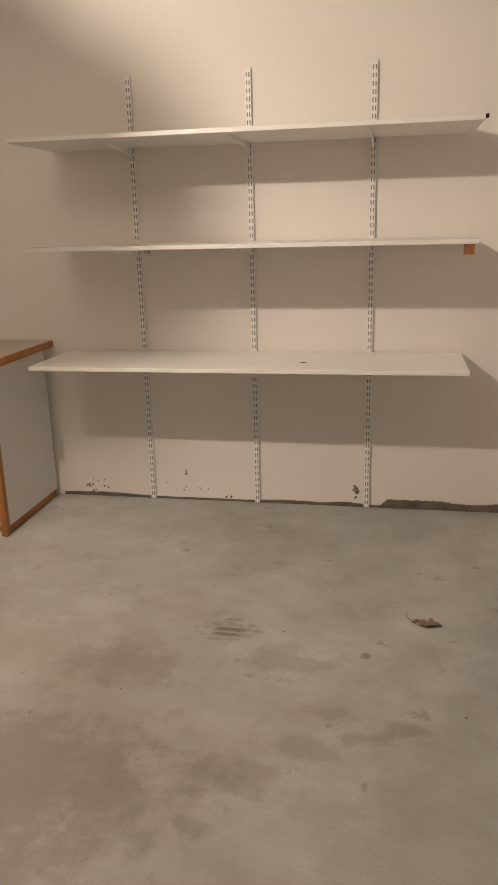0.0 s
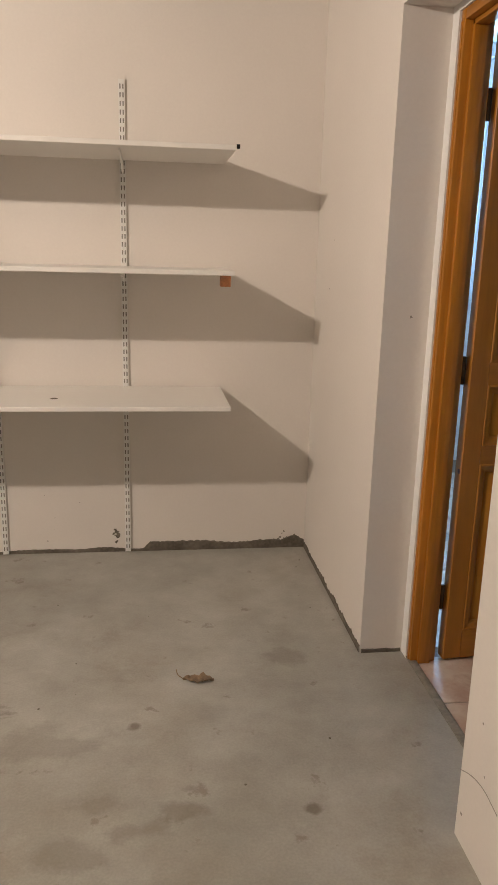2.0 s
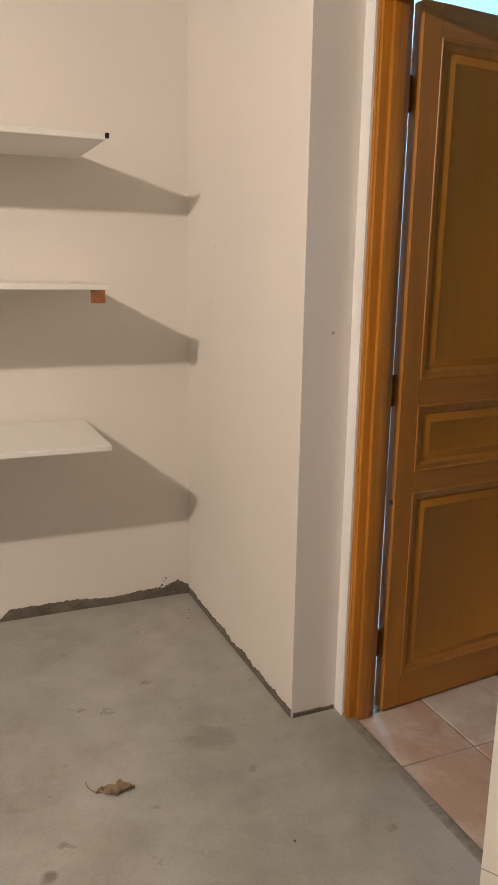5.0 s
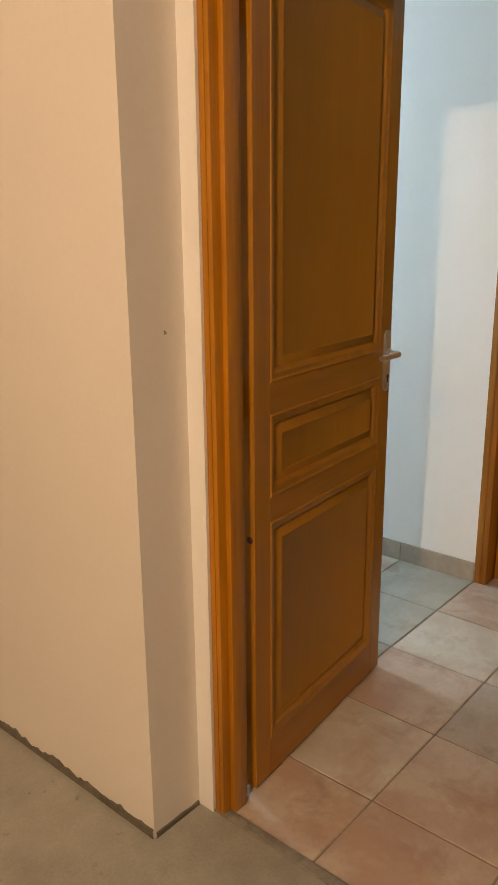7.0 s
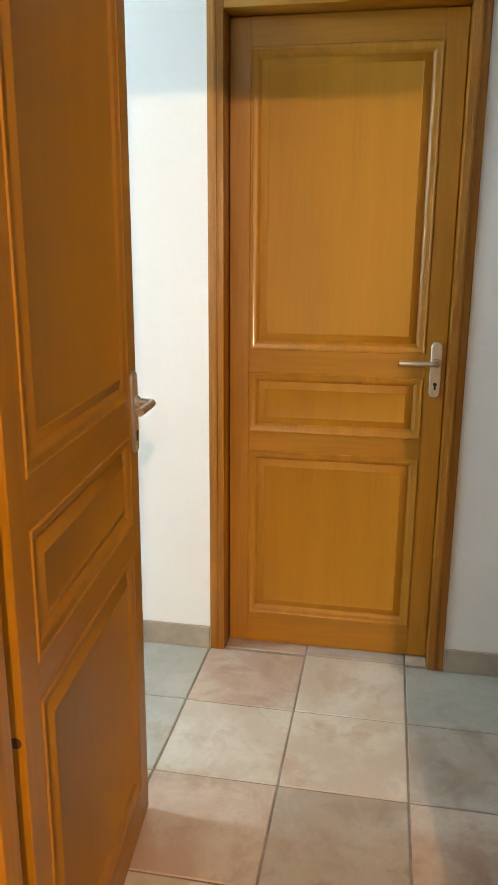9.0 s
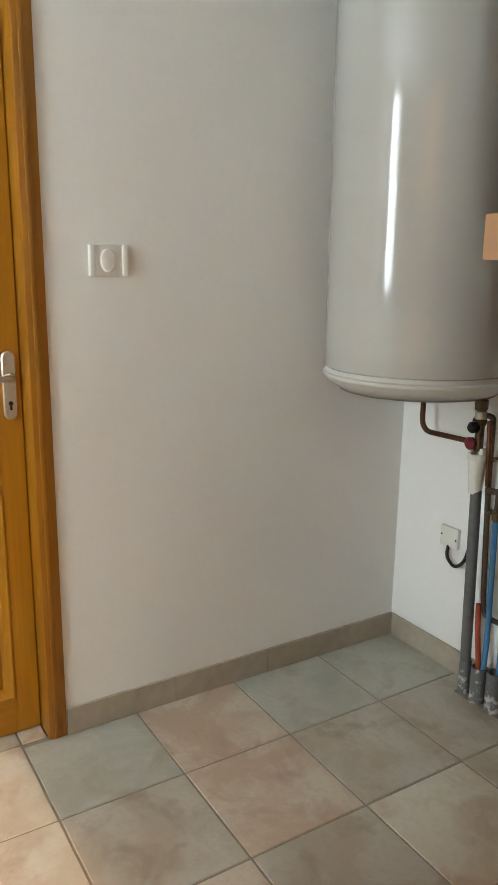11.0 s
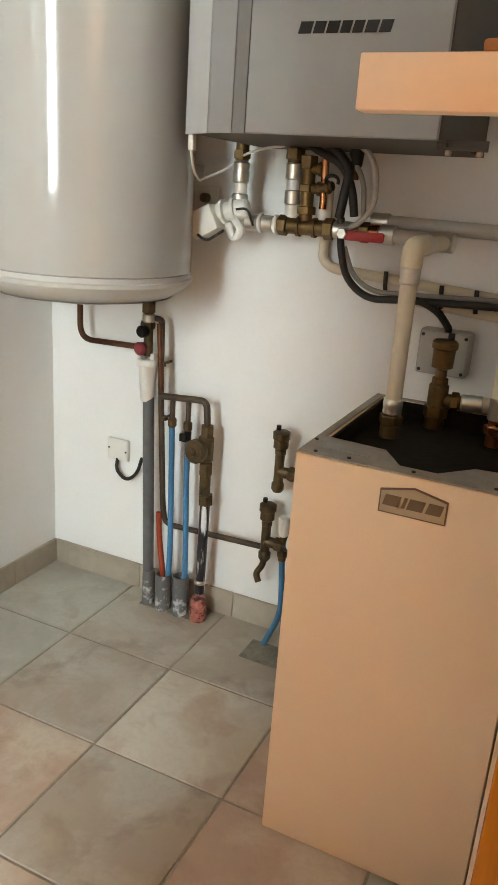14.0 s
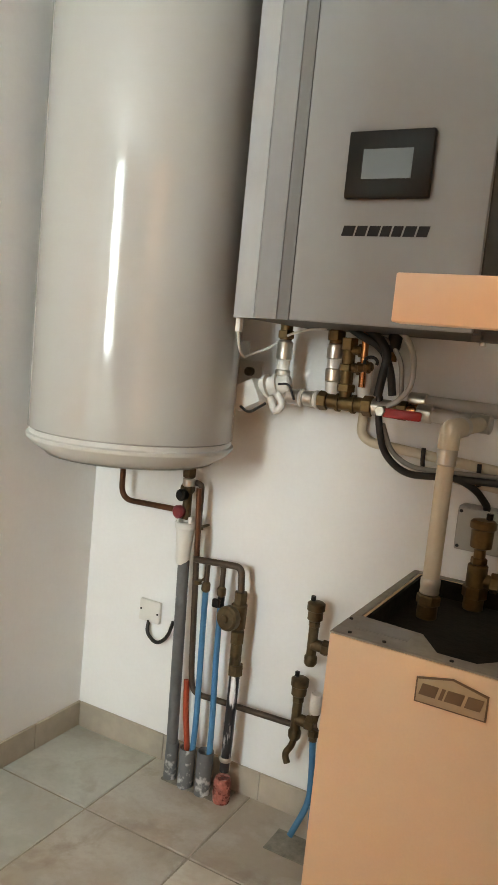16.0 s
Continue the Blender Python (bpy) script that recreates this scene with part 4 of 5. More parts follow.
part("badge_face", badge_plate(0.397, 0.508, 0.744, 0.784, 0.796, BY1 + 0.003, 0.001, 0.0025), "badge", bd)
for i, (w, x) in enumerate(((0.026, 0.502), (0.006, 0.471), (0.026, 0.462), (0.024, 0.431))):
    bar = box((x - w, BY1 + 0.0041, 0.758), (x, BY1 + 0.0048, 0.777), 0.0003, 1)
    for v in bar.verts:
        v.co.x -= 0.25 * (v.co.z - 0.758)
    part("logo_bar", bar, "badge_dark", bd, "dark bar of the printed mark")

# ---- pipes out of the unit ----
fp = thing("riser_pipe", (0.581, -2.59, 0.775), "ivory riser pipe with steel collars out of the unit", "pipe")
part("pipe", tube(rounded([(0.581, -2.59, 0.845), (0.581, -2.59, 1.148), (0.578, -2.83, 1.150)], 0.035, 8), 0.0165, 20), "ivory", fp)
part("base_nut", joined(rod((0.581, -2.59, 0.774), (0.581, -2.59, 0.802), 0.020, 20, 0.002), hexnut((0.581, -2.59, 0.802), (0.581, -2.59, 0.822), 0.024)), "brass", fp, "brass base fitting")
for za, zb in ((0.824, 0.856), (1.080, 1.112)):
    part("collar", lathe([(0.0175, za), (0.0195, za + 0.003), (0.0185, za + 0.010), (0.0195, za + 0.017), (0.0195, zb - 0.003), (0.0175, zb)], 24, (0.581, -2.59, 0)), "steel", fp, "steel press collar")
part("elbow", tube(rounded([(0.581, -2.59, 1.112), (0.581, -2.59, 1.149), (0.580, -2.655, 1.150)], 0.038, 8), 0.0205, 20), "ivory", fp, "ivory plastic elbow")
part("collar", joined(rod((0.580, -2.655, 1.150), (0.5795, -2.690, 1.150), 0.0205, 24, 0.002)), "steel", fp, "steel press collar")

av = thing("air_vent", (0.518, -2.714, 0.775), "aged brass automatic air vent on a brass tee", "air vent")
part("tee", joined(rod((0.518, -2.714, 0.774), (0.518, -2.714, 0.872), 0.021, 20, 0.003), hexnut((0.518, -2.714, 0.800), (0.518, -2.714, 0.825), 0.026)), "brass", av)
part("neck", joined(hexnut((0.518, -2.714, 0.872), (0.518, -2.714, 0.886), 0.017), rod((0.518, -2.714, 0.886), (0.518, -2.714, 0.905), 0.012)), "brass", av)
part("body", lathe([(0.012, 0.903), (0.022, 0.908), (0.023, 0.945), (0.027, 0.948), (0.027, 0.960), (0.022, 0.965), (0.0, 0.967)], 28, (0.518, -2.714, 0)), "brass", av)
part("cap", rod((0.508, -2.714, 0.967), (0.508, -2.714, 0.980), 0.007, 14, 0.001), "black_plastic", av, "small black cap")
sd = part("side_branch", joined(rod((0.518, -2.714, 0.838), (0.470, -2.718, 0.838), 0.015, 18, 0.002), hexnut((0.490, -2.716, 0.838), (0.474, -2.718, 0.838), 0.021)), "brass", av)
part("branch_sleeve", rod((0.470, -2.718, 0.838), (0.425, -2.724, 0.840), 0.0185, 20, 0.003), "steel", sd, "steel press sleeve")
part("branch_pipe", tube(rounded([(0.425, -2.724, 0.840), (0.385, -2.728, 0.842), (0.383, -2.728, 0.90), (0.383, -2.80, 0.98)], 0.03), 0.0165, 18), "ivory", sd, "ivory pipe")
b2 = thing("unit_outlet", (0.385, -2.66, 0.775), "copper and brass outlet fitting on the unit", "pipe fitting")
part("nut", joined(rod((0.388, -2.66, 0.774), (0.388, -2.66, 0.83), 0.014, 18), hexnut((0.388, -2.66, 0.80), (0.388, -2.66, 0.818), 0.021)), "copper", b2)
part("sleeve", rod((0.388, -2.66, 0.83), (0.388, -2.66, 0.875), 0.018, 18, 0.002), "steel", b2)
part("pipe", rod((0.388, -2.66, 0.875), (0.388, -2.66, 1.20), 0.0165, 18), "ivory", b2)

# shelf on the partition
ws = thing("batten", (XI, -1.88, 1.304), "short cream painted batten sticking out from the partition wall", "batten")
part("board", box((XI, -1.892, 1.305), (0.479, -1.864, 1.353), 0.002), "shelf_cream", ws)
part("fixing_plate", box((XI, -1.905, 1.290), (XI + 0.003, -1.8925, 1.368)), "galv", ws)
tagged(part("wood_offcut", box((0.258, -1.888, 1.3535), (0.372, -1.868, 1.364), 0.003), "block"), "small orange wood offcut lying on the cream batten", "offcut")


# ---- scuffs and chips low on the garage walls ----
def wall_chip(at, normal, size, seed, mat="mortar"):
    """A small ragged dark chip in the paint, lying on a wall."""
    rnd = random.Random(seed)
    bm = bmesh.new()
    k = 9
    a = Vector(normal)
    u, w = a.orthogonal().normalized(), a.cross(a.orthogonal().normalized())
    c = bm.verts.new(Vector(at) + a * 0.0012)
    ring = []
    for i in range(k):
        r = size * (0.35 + 0.9 * rnd.random())
        ang = 2 * math.pi * i / k
        ring.append(bm.verts.new(Vector(at) + a * 0.0004 + u * r * math.cos(ang) + w * r * math.sin(ang)))
    for i in range(k):
        bm.faces.new((c, ring[i], ring[(i + 1) % k]))
    return tagged(part("paint_chip", bm, mat), "small dark chip in the wall paint", "chip", "paint chips")


rnd = random.Random(21)
clusters = [(-2.26, 0.055, 0.07, 0.035, 16, 0.006), (-1.745, 0.128, 0.004, 0.02, 2, 0.007), (-1.70, 0.06, 0.10, 0.02, 7, 0.005), (-1.525, 0.030, 0.03, 0.012, 4, 0.007),
            (-0.885, 0.085, 0.014, 0.038, 9, 0.011), (-0.10, 0.050, 0.06, 0.020, 12, 0.006), (-1.10, 0.20, 0.3, 0.12, 5, 0.003)]
for cx, cz, sx, sz, count, size in clusters:
    for i in range(count):
        px, pz = rnd.gauss(cx, sx * 0.6), max(0.02, rnd.gauss(cz, sz * 0.6))
        if px < -0.02:
            wall_chip((px, 0.0, pz), (0, -1, 0), size * rnd.uniform(0.5, 1.2), i + int(1000 * abs(cx)))
for py, pz, size in ((-1.93, 0.76, 0.005), (-1.915, 0.357, 0.004), (-2.01, 0.387, 0.004), (-2.022, 0.356, 0.006), (-1.949, 0.245, 0.004), (-1.86, 0.075, 0.007), (-2.044, 0.165, 0.005), (-0.30, 1.41, 0.003), (-0.26, 1.22, 0.003)):
    wall_chip((0.0, py, pz), (-1, 0, 0), size, int(-py * 100), "chip_grey")
wall_chip((0.093, PIER_Y0, 1.169), (0, -1, 0), 0.006, 77, "chip_grey")
tagged(part("scratch", tube(rounded([(-0.0003, -1.832, 0.176), (-0.0003, -1.886, 0.203), (-0.0003, -1.95, 0.218), (-0.0003, -2.02, 0.205)], 0.05), 0.0011, 6), "chip_grey"), "thin dark scratch across the wall paint", "scratch")
tagged(part("round_catch", lathe([(0.011, 0), (0.013, -0.004), (0.013, -0.012), (0.008, -0.016), (0, -0.016)], 18, (-1.735, -0.440, 1.2675)), "galv"), "small grey round catch under the shelf board", "catch")


# ---- service room: pipework under the water heater ----
YP = -2.895
dr = thing("drain_pipe", (1.338, YP, 0), "grey plastic waste pipe with a white funnel under the heater", "waste pipe")
part("pipe", rod((1.336, YP, 0.09), (1.352, YP, 0.668), 0.0165, 20), "pvc", dr)
part("splashed_foot", lathe([(0.0185, 0.0), (0.0195, 0.01), (0.0190, 0.10), (0.0175, 0.115)], 20, (1.334, YP, 0)), "pvc_splash", dr, "plaster-splashed pipe foot")
fn = part("funnel", lathe([(0.0175, 0.645), (0.0205, 0.655), (0.026, 0.745), (0.030, 0.750), (0.030, 0.765), (0.027, 0.768), (0.024, 0.760)], 24, (1.356, YP, 0)), "white_pl", dr, "white plastic funnel")
part("clip", box((1.372, YP - 0.012, 0.752), (1.385, YP + 0.012, 0.792), 0.003), "white_pl", fn)
part("clip", box((1.330, YP - 0.012, 0.752), (1.343, YP + 0.012, 0.785), 0.003), "white_pl", fn)

sg = thing("safety_valve", (1.360, YP + 0.04, 0.80), "dark brass safety group with a small red knob", "safety valve")
part("body", joined(rod((1.357, YP, 0.775), (1.358, YP, 0.95), 0.013, 18), hexnut((1.358, YP, 0.895), (1.358, YP, 0.925), 0.020), rod((1.342, YP + 0.001, 0.862), (1.342 + 0.034, YP + 0.001, 0.862), 0.014, 18, 0.002)), "brass_dull", sg)
part("collar", rod((1.357, YP, 0.868), (1.357, YP, 0.892), 0.018, 20, 0.003), "steel", sg, "steel collar")
part("end_cap", lathe([(0.017, 0), (0.017, 0.016), (0.012, 0.022), (0, 0.022)], 18, (1.362, YP + 0.012, 0.845), (0.1, 1, 0)), "black_plastic", sg, "black round cap")
part("knob", lathe([(0.010, 0), (0.018, 0.004), (0.019, 0.016), (0.013, 0.022), (0, 0.024)], 16, (1.367, YP + 0.012, 0.797), (0.05, 1, 0)), "knob_red", sg, "red plastic knob")
part("inlet_stub", rod((1.358, YP, 0.93), (1.358, YP + 0.12, 0.968), 0.010), "brass_dull", sg)

hw = thing("hot_water_pipe", (1.5, YP, 0.8), "tarnished copper pipe from the heater to the valve", "pipe")
part("pipe", tube(rounded([(1.590, -2.80, 0.955), (1.590, YP, 0.93), (1.590, YP, 0.790), (1.378, YP, 0.796)], 0.045, 8), 0.0085, 14), "copper_old", hw)

bp = thing("brown_supply_pipe", (1.31, YP, 0.6), "brown lacquered copper pipe along the wall", "pipe")
YQ = YP - 0.012
part("pipe", tube(rounded([(1.342, YQ, 0.880), (1.322, YQ, 0.878), (1.320, YQ, 0.70), (1.300, YQ, 0.33), (1.290, YQ, 0.274), (0.972, YQ, 0.286)], 0.03, 7), 0.0085, 14), "brown_pipe", bp)
part("pipe", rod((1.306, YP + 0.006, 0.68), (1.320, YP + 0.004, 0.87), 0.0075, 14), "copper_old", bp, "reddish copper riser")
for cz, cx in ((0.755, 1.318), (0.60, 1.306)):
    part("pipe_clip", joined(rod((cx, YQ - 0.05, cz), (cx, YQ, cz), 0.004, 10), rod((cx, YQ, cz - 0.005), (cx, YQ, cz + 0.005), 0.012, 16)), "brass_dull", bp)

mf = thing("manifold", (1.23, YP, 0.67), "brown copper manifold feeding two blue plastic pipes", "manifold")
part("header_pipe", tube(rounded([(1.312, YP, 0.667), (1.164, YP, 0.678), (1.158, YP, 0.600)], 0.022, 7), 0.0095, 14), "brown_pipe", mf)
for tx, zb in ((1.271, 0.600), (1.220, 0.598)):
    part("branch", rod((tx, YP, 0.672), (tx, YP, zb), 0.0075, 14), "brown_pipe", mf)
    part("coupling", lathe([(0.008, zb - 0.018), (0.0125, zb - 0.012), (0.0125, zb + 0.006), (0.008, zb + 0.012)], 16, (tx, YP, 0)), "brass_dull", mf)
part("shutoff", joined(rod((1.219, YP, 0.55), (1.219, YP, 0.582), 0.010, 14, 0.002), box((1.214, YP + 0.008, 0.553), (1.236, YP + 0.022, 0.577), 0.004)), "black_plastic", mf, "small black shut-off knob")

for nm, pts, mat, lab in (
    ("blue_pipe", [(1.271, YP, 0.588), (1.268, YP, 0.45), (1.262, YP, 0.20), (1.268, YP, 0.06)], "blue", "blue plastic water pipe into a grey sleeve"),
    ("blue_pipe", [(1.219, YP, 0.552), (1.217, YP, 0.40), (1.209, YP, 0.20), (1.209, YP, 0.06)], "blue", "blue plastic water pipe into a grey sleeve"),
    ("red_pipe", [(1.308, YP - 0.004, 0.31), (1.302, YP - 0.001, 0.23), (1.285, YP, 0.12), (1.283, YP, 0.06)], "red_pipe", "red plastic water pipe into a grey sleeve")):
    tagged(part(nm, tube(rounded(pts, 0.06, 6), 0.0085, 14), mat), lab, "pipe", "floor pipes")
for gx, hgt in ((1.278, 0.118), (1.219, 0.128)):
    sl = thing("pipe_sleeve", (gx, YP, 0), "grey plastic floor sleeve splashed with plaster", "pipe sleeve", "pipe sleeves")
    part("sleeve", lathe([(0.0235, 0.0), (0.0235, hgt), (0.0205, hgt), (0.0205, 0.02), (0.0, 0.02)], 24, (gx, YP + 0.004, 0)), "pvc_splash", sl)

wm = thing("pressure_regulator", (1.160, YP, 0.5), "dull bronze pressure regulator on the supply pipe", "pressure regulator")
part("body", joined(hexnut((1.158, YP, 0.575), (1.158, YP, 0.61), 0.019), rod((1.160, YP, 0.505), (1.159, YP, 0.578), 0.022, 20, 0.004), hexnut((1.157, YP, 0.465), (1.157, YP, 0.50), 0.020)), "brass_dull", wm)
part("dial_cap", lathe([(0.030, 0), (0.034, 0.006), (0.034, 0.024), (0.028, 0.030), (0.012, 0.031), (0.010, 0.036), (0, 0.036)], 28, (1.170, YP + 0.018, 0.540), (0.15, 1, 0.05)), "brass_dull", wm, "round bronze cap")
part("lower_body", joined(rod((1.156, YP, 0.40), (1.157, YP, 0.466), 0.016, 18, 0.003), hexnut((1.152, YP, 0.375), (1.153, YP, 0.405), 0.022)), "brass_dull", wm)
sp = thing("supply_sleeve", (1.155, YP, 0), "scuffed dark sleeve with pink foam at the floor", "pipe sleeve")
part("sleeve", rod((1.156, YP, 0.09), (1.153, YP, 0.378), 0.0145, 18), "scuffed", sp)
part("foam_foot", lathe([(0.024, 0.0), (0.026, 0.02), (0.025, 0.06), (0.020, 0.072)], 16, (1.157, YP + 0.002, 0)), "pink_foam", sp, "torn pink-red foam wrap")
part("tie", lathe([(0.016, 0.12), (0.018, 0.123), (0.018, 0.130), (0.016, 0.133)], 16, (1.156, YP, 0)), "steel", sp)
tagged(part("mortar_patch", box((1.142, YP - 0.058, 0.0005), (1.352, YP + 0.022, 0.004), 0.003), "cement"), "rough cement bed round the pipe feet", "cement")

jb = thing("cable_outlet", (1.494, YB, 0.452), "square white cable outlet plate with two screws", "cable outlet")
part("plate", box((1.457, YB, 0.418), (1.532, YB + 0.014, 0.486), 0.004), "white_pl", jb)
for sx, sz in ((1.525, 0.455), (1.464, 0.449)):
    part("screw", rod((sx, YB + 0.012, sz), (sx, YB + 0.0155, sz), 0.003, 10), "slot", jb)
part("cable", tube(rounded([(1.496, YB + 0.010, 0.424), (1.496, YB + 0.018, 0.388), (1.455, YB + 0.024, 0.362), (1.412, YB + 0.028, 0.395), (1.395, YB + 0.030, 0.45)], 0.03, 7), 0.0055, 12), "rubber", jb, "black looped cable")


# ---- valves beside the unit ----
def vent_valve(x, z0, label, drain):
    v = thing("vent_valve", (x, YP, z0), label, "valve", "vent valves")
    part("body", joined(rod((x, YP, z0), (x, YP, z0 + 0.10), 0.013, 18, 0.002), lathe([(0.012, z0 - 0.018), (0.017, z0 - 0.010), (0.017, z0 + 0.006), (0.013, z0 + 0.012)], 16, (x, YP, 0)), hexnut((x, YP, z0 + 0.088), (x, YP, z0 + 0.103), 0.016)), "brass_dull", v)
    part("float_cap", lathe([(0.014, z0 + 0.103), (0.020, z0 + 0.108), (0.020, z0 + 0.130), (0.0235, z0 + 0.133), (0.0235, z0 + 0.150), (0.018, z0 + 0.154), (0.0, z0 + 0.155)], 24, (x, YP, 0)), "brass_dull", v)
    part("cap", rod((x + 0.010, YP, z0 + 0.155), (x + 0.010, YP, z0 + 0.168), 0.0065, 12, 0.001), "black_plastic", v, "small black cap")
    part("side_port", joined(rod((x, YP, z0 + 0.04), (x - 0.055, YP, z0 + 0.04), 0.015, 18, 0.002), hexnut((x - 0.030, YP, z0 + 0.04), (x - 0.055, YP, z0 + 0.04), 0.021)), "brass_dull", v)
    part("pipe", rod((x - 0.055, YP, z0 + 0.04), (BX1 - 0.05, YP, z0 + 0.04), 0.013, 16), "brown_pipe", v)
    if drain:
        part("drain_spout", tube(rounded([(x, YP, z0 + 0.005), (x + 0.002, YP, z0 - 0.035), (x + 0.018, YP + 0.01, z0 - 0.060), (x + 0.006, YP + 0.014, z0 - 0.082)], 0.02), 0.009, 12), "brass_dull", v)
    return v


vent_valve(0.936, 0.484, "dull bronze automatic air vent on a short pipe", False)
v2 = vent_valve(0.958, 0.272, "dull bronze vent valve with a drain spout", True)
part("white_cap", lathe([(0.012, 0.345), (0.0155, 0.35), (0.0165, 0.385), (0.014, 0.400), (0.0, 0.403)], 18, (0.905, YP + 0.006, 0)), "white_pl", v2, "white plastic cap")
part("white_ring", rod((0.890, YP, 0.328), (0.876, YP, 0.328), 0.022, 20, 0.003), "white_pl", v2, "white plastic ring")
part("outlet", joined(rod((0.905, YP, 0.345), (0.905, YP, 0.268), 0.011, 14), hexnut((0.905, YP, 0.28), (0.905, YP, 0.298), 0.016)), "brass_dull", v2)
tagged(part("blue_hose", tube(rounded([(0.905, YP, 0.272), (0.897, YP, 0.18), (0.893, YP + 0.005, 0.10), (0.925, YP + 0.035, 0.010)], 0.05, 6), 0.0085, 14), "blue"), "blue plastic hose into the floor", "pipe")
tagged(part("blue_hose_stub", tube(rounded([(0.82, -2.83, 0.012), (0.86, -2.835, 0.05), (0.865, -2.84, 0.13)], 0.04, 6), 0.0085, 14), "blue"), "blue plastic hose rising beside the unit", "pipe")
tagged(part("floor_patch", box((0.80, -2.88, 0.0005), (0.965, -2.785, 0.0045), 0.002), "cement"), "cut cement patch in the tiled floor", "cement")

# ---- pipework under the wall-hung module ----
YR = -2.865
wa = thing("mixing_valve", (1.09, YR, 1.15), "white three-way valve actuator on pale pipes", "valve")
ax = 1.087
part("stub", joined(rod((ax, YR, 1.297), (ax, YR, 1.355), 0.016, 18), hexnut((ax, YR, 1.300), (ax, YR, 1.320), 0.022)), "brass", wa)
part("coupling", lathe([(0.0165, 1.245), (0.020, 1.249), (0.0205, 1.270), (0.019, 1.276), (0.0205, 1.282), (0.0205, 1.290), (0.014, 1.297)], 22, (ax, YR, 0)), "steel", wa, "steel press coupling")
part("pipe", rod((ax, YR, 1.19), (ax, YR, 1.247), 0.0165, 20), "white_pl", wa, "white pipe")
part("lower_coupling", rod((ax, YR, 1.206), (ax, YR, 1.222), 0.020, 20, 0.003), "steel", wa)
part("body", joined(rod((1.140, YR + 0.02, 1.170), (1.060, YR, 1.190), 0.024, 20, 0.006), rod((1.120, YR + 0.02, 1.176), (1.112, YR + 0.02, 1.178), 0.030, 20), rod((1.098, YR + 0.012, 1.181), (1.090, YR + 0.011, 1.183), 0.029, 20)), "white_pl", wa)
actu = box((-0.036, -0.03, -0.032), (0.036, 0.035, 0.032), 0.006)
bmesh.ops.transform(actu, matrix=pose(1.158, YR + 0.025, 1.150, 0, 28, 0), verts=actu.verts)
part("actuator_box", actu, "white_pl", wa, "white actuator box")
part("wrap", tube(rounded([(1.090, YR + 0.02, 1.165), (1.065, YR + 0.02, 1.135), (1.088, YR + 0.02, 1.112), (1.105, YR + 0.02, 1.150)], 0.02), 0.010, 12), "white_pl", wa, "loop of white foam sleeve")
part("sensor_lead", tube(rounded([(1.08, YR + 0.03, 1.185), (1.05, YR + 0.03, 1.19), (1.035, YR + 0.025, 1.15)], 0.03), 0.003, 8), "rubber", wa, "thin black lead")
part("strap", tube(rounded([(1.165, YR + 0.062, 1.120), (1.14, YR + 0.062, 1.105), (1.10, YR + 0.05, 1.135)], 0.02), 0.0035, 8), "rubber", wa, "black strap")

hr = thing("header_pipework", (0.9, YR, 1.157), "steel and brass pipe run with tees and valves", "pipework")
zc = 1.157
for xa, xb, r, mat, nm in ((1.066, 1.030, 0.0195, "steel", "coupling"), (1.030, 1.020, 0.023, "white_pl", "ring"), (1.020, 0.990, 0.0195, "steel", "coupling"), (0.990, 0.978, 0.023, "white_pl", "ring"),
                           (0.978, 0.955, 0.024, "brass", "union_nut"), (0.955, 0.855, 0.0185, "brass", "tee_body"), (0.862, 0.838, 0.025, "brass", "union_nut"), (0.838, 0.792, 0.021, "steel", "valve_body")):
    if nm == "union_nut":
        bm = hexnut((xa, YR, zc), (xb, YR, zc), r)
    else:
        bm = rod((xa, YR, zc), (xb, YR, zc), r, 22, 0.003)
    part(nm, bm, mat, hr)
for cx in (0.930, 0.890):
    part("tee_collar", rod((cx, YR, zc), (cx - 0.008, YR, zc), 0.023, 22), "brass", hr)
part("tee_riser", joined(rod((0.911, YR, 1.17), (0.914, YR, 1.312), 0.0155, 18, 0.002), hexnut((0.911, YR, 1.185), (0.911, YR, 1.204), 0.023), hexnut((0.913, YR, 1.235), (0.913, YR, 1.252), 0.021), hexnut((0.914, YR, 1.285), (0.914, YR, 1.315), 0.021)), "brass", hr)
for z in (1.287, 1.244):
    part("side_port", joined(rod((0.913, YR, z), (0.878, YR + 0.004, z), 0.012, 16, 0.002), hexnut((0.890, YR, z), (0.878, YR, z), 0.016)), "brass", hr)
lv = part("red_lever", box((0.708, YR + 0.030, 1.138), (0.800, YR + 0.036, 1.160), 0.005), "red_lever", hr, "red ball-valve lever")
part("lever_nut", hexnut((0.806, YR + 0.018, 1.152), (0.806, YR + 0.042, 1.152), 0.013), "steel", lv)
part("outlet_coupling", joined(rod((0.792, YR, zc), (0.770, YR, zc), 0.018, 18), hexnut((0.775, YR, zc), (0.752, YR, zc), 0.023)), "brass", hr)
part("red_union", rod((0.752, YR, zc), (0.728, YR, zc), 0.020, 18, 0.002), "copper", hr)

bb = thing("second_riser", (0.953, YR, 1.25), "white pipe riser with steel couplings under the module", "pipe")
part("stub", joined(rod((0.955, YR - 0.012, 1.298), (0.957, YR - 0.012, 1.355), 0.016, 18), hexnut((0.955, YR - 0.012, 1.305), (0.955, YR - 0.012, 1.330), 0.023)), "brass", bb)
part("coupling", rod((0.954, YR - 0.012, 1.260), (0.954, YR - 0.012, 1.298), 0.0205, 20, 0.003), "steel", bb)
part("pipe", rod((0.952, YR - 0.012, 1.176), (0.954, YR - 0.012, 1.262), 0.0175, 20), "white_pl", bb)
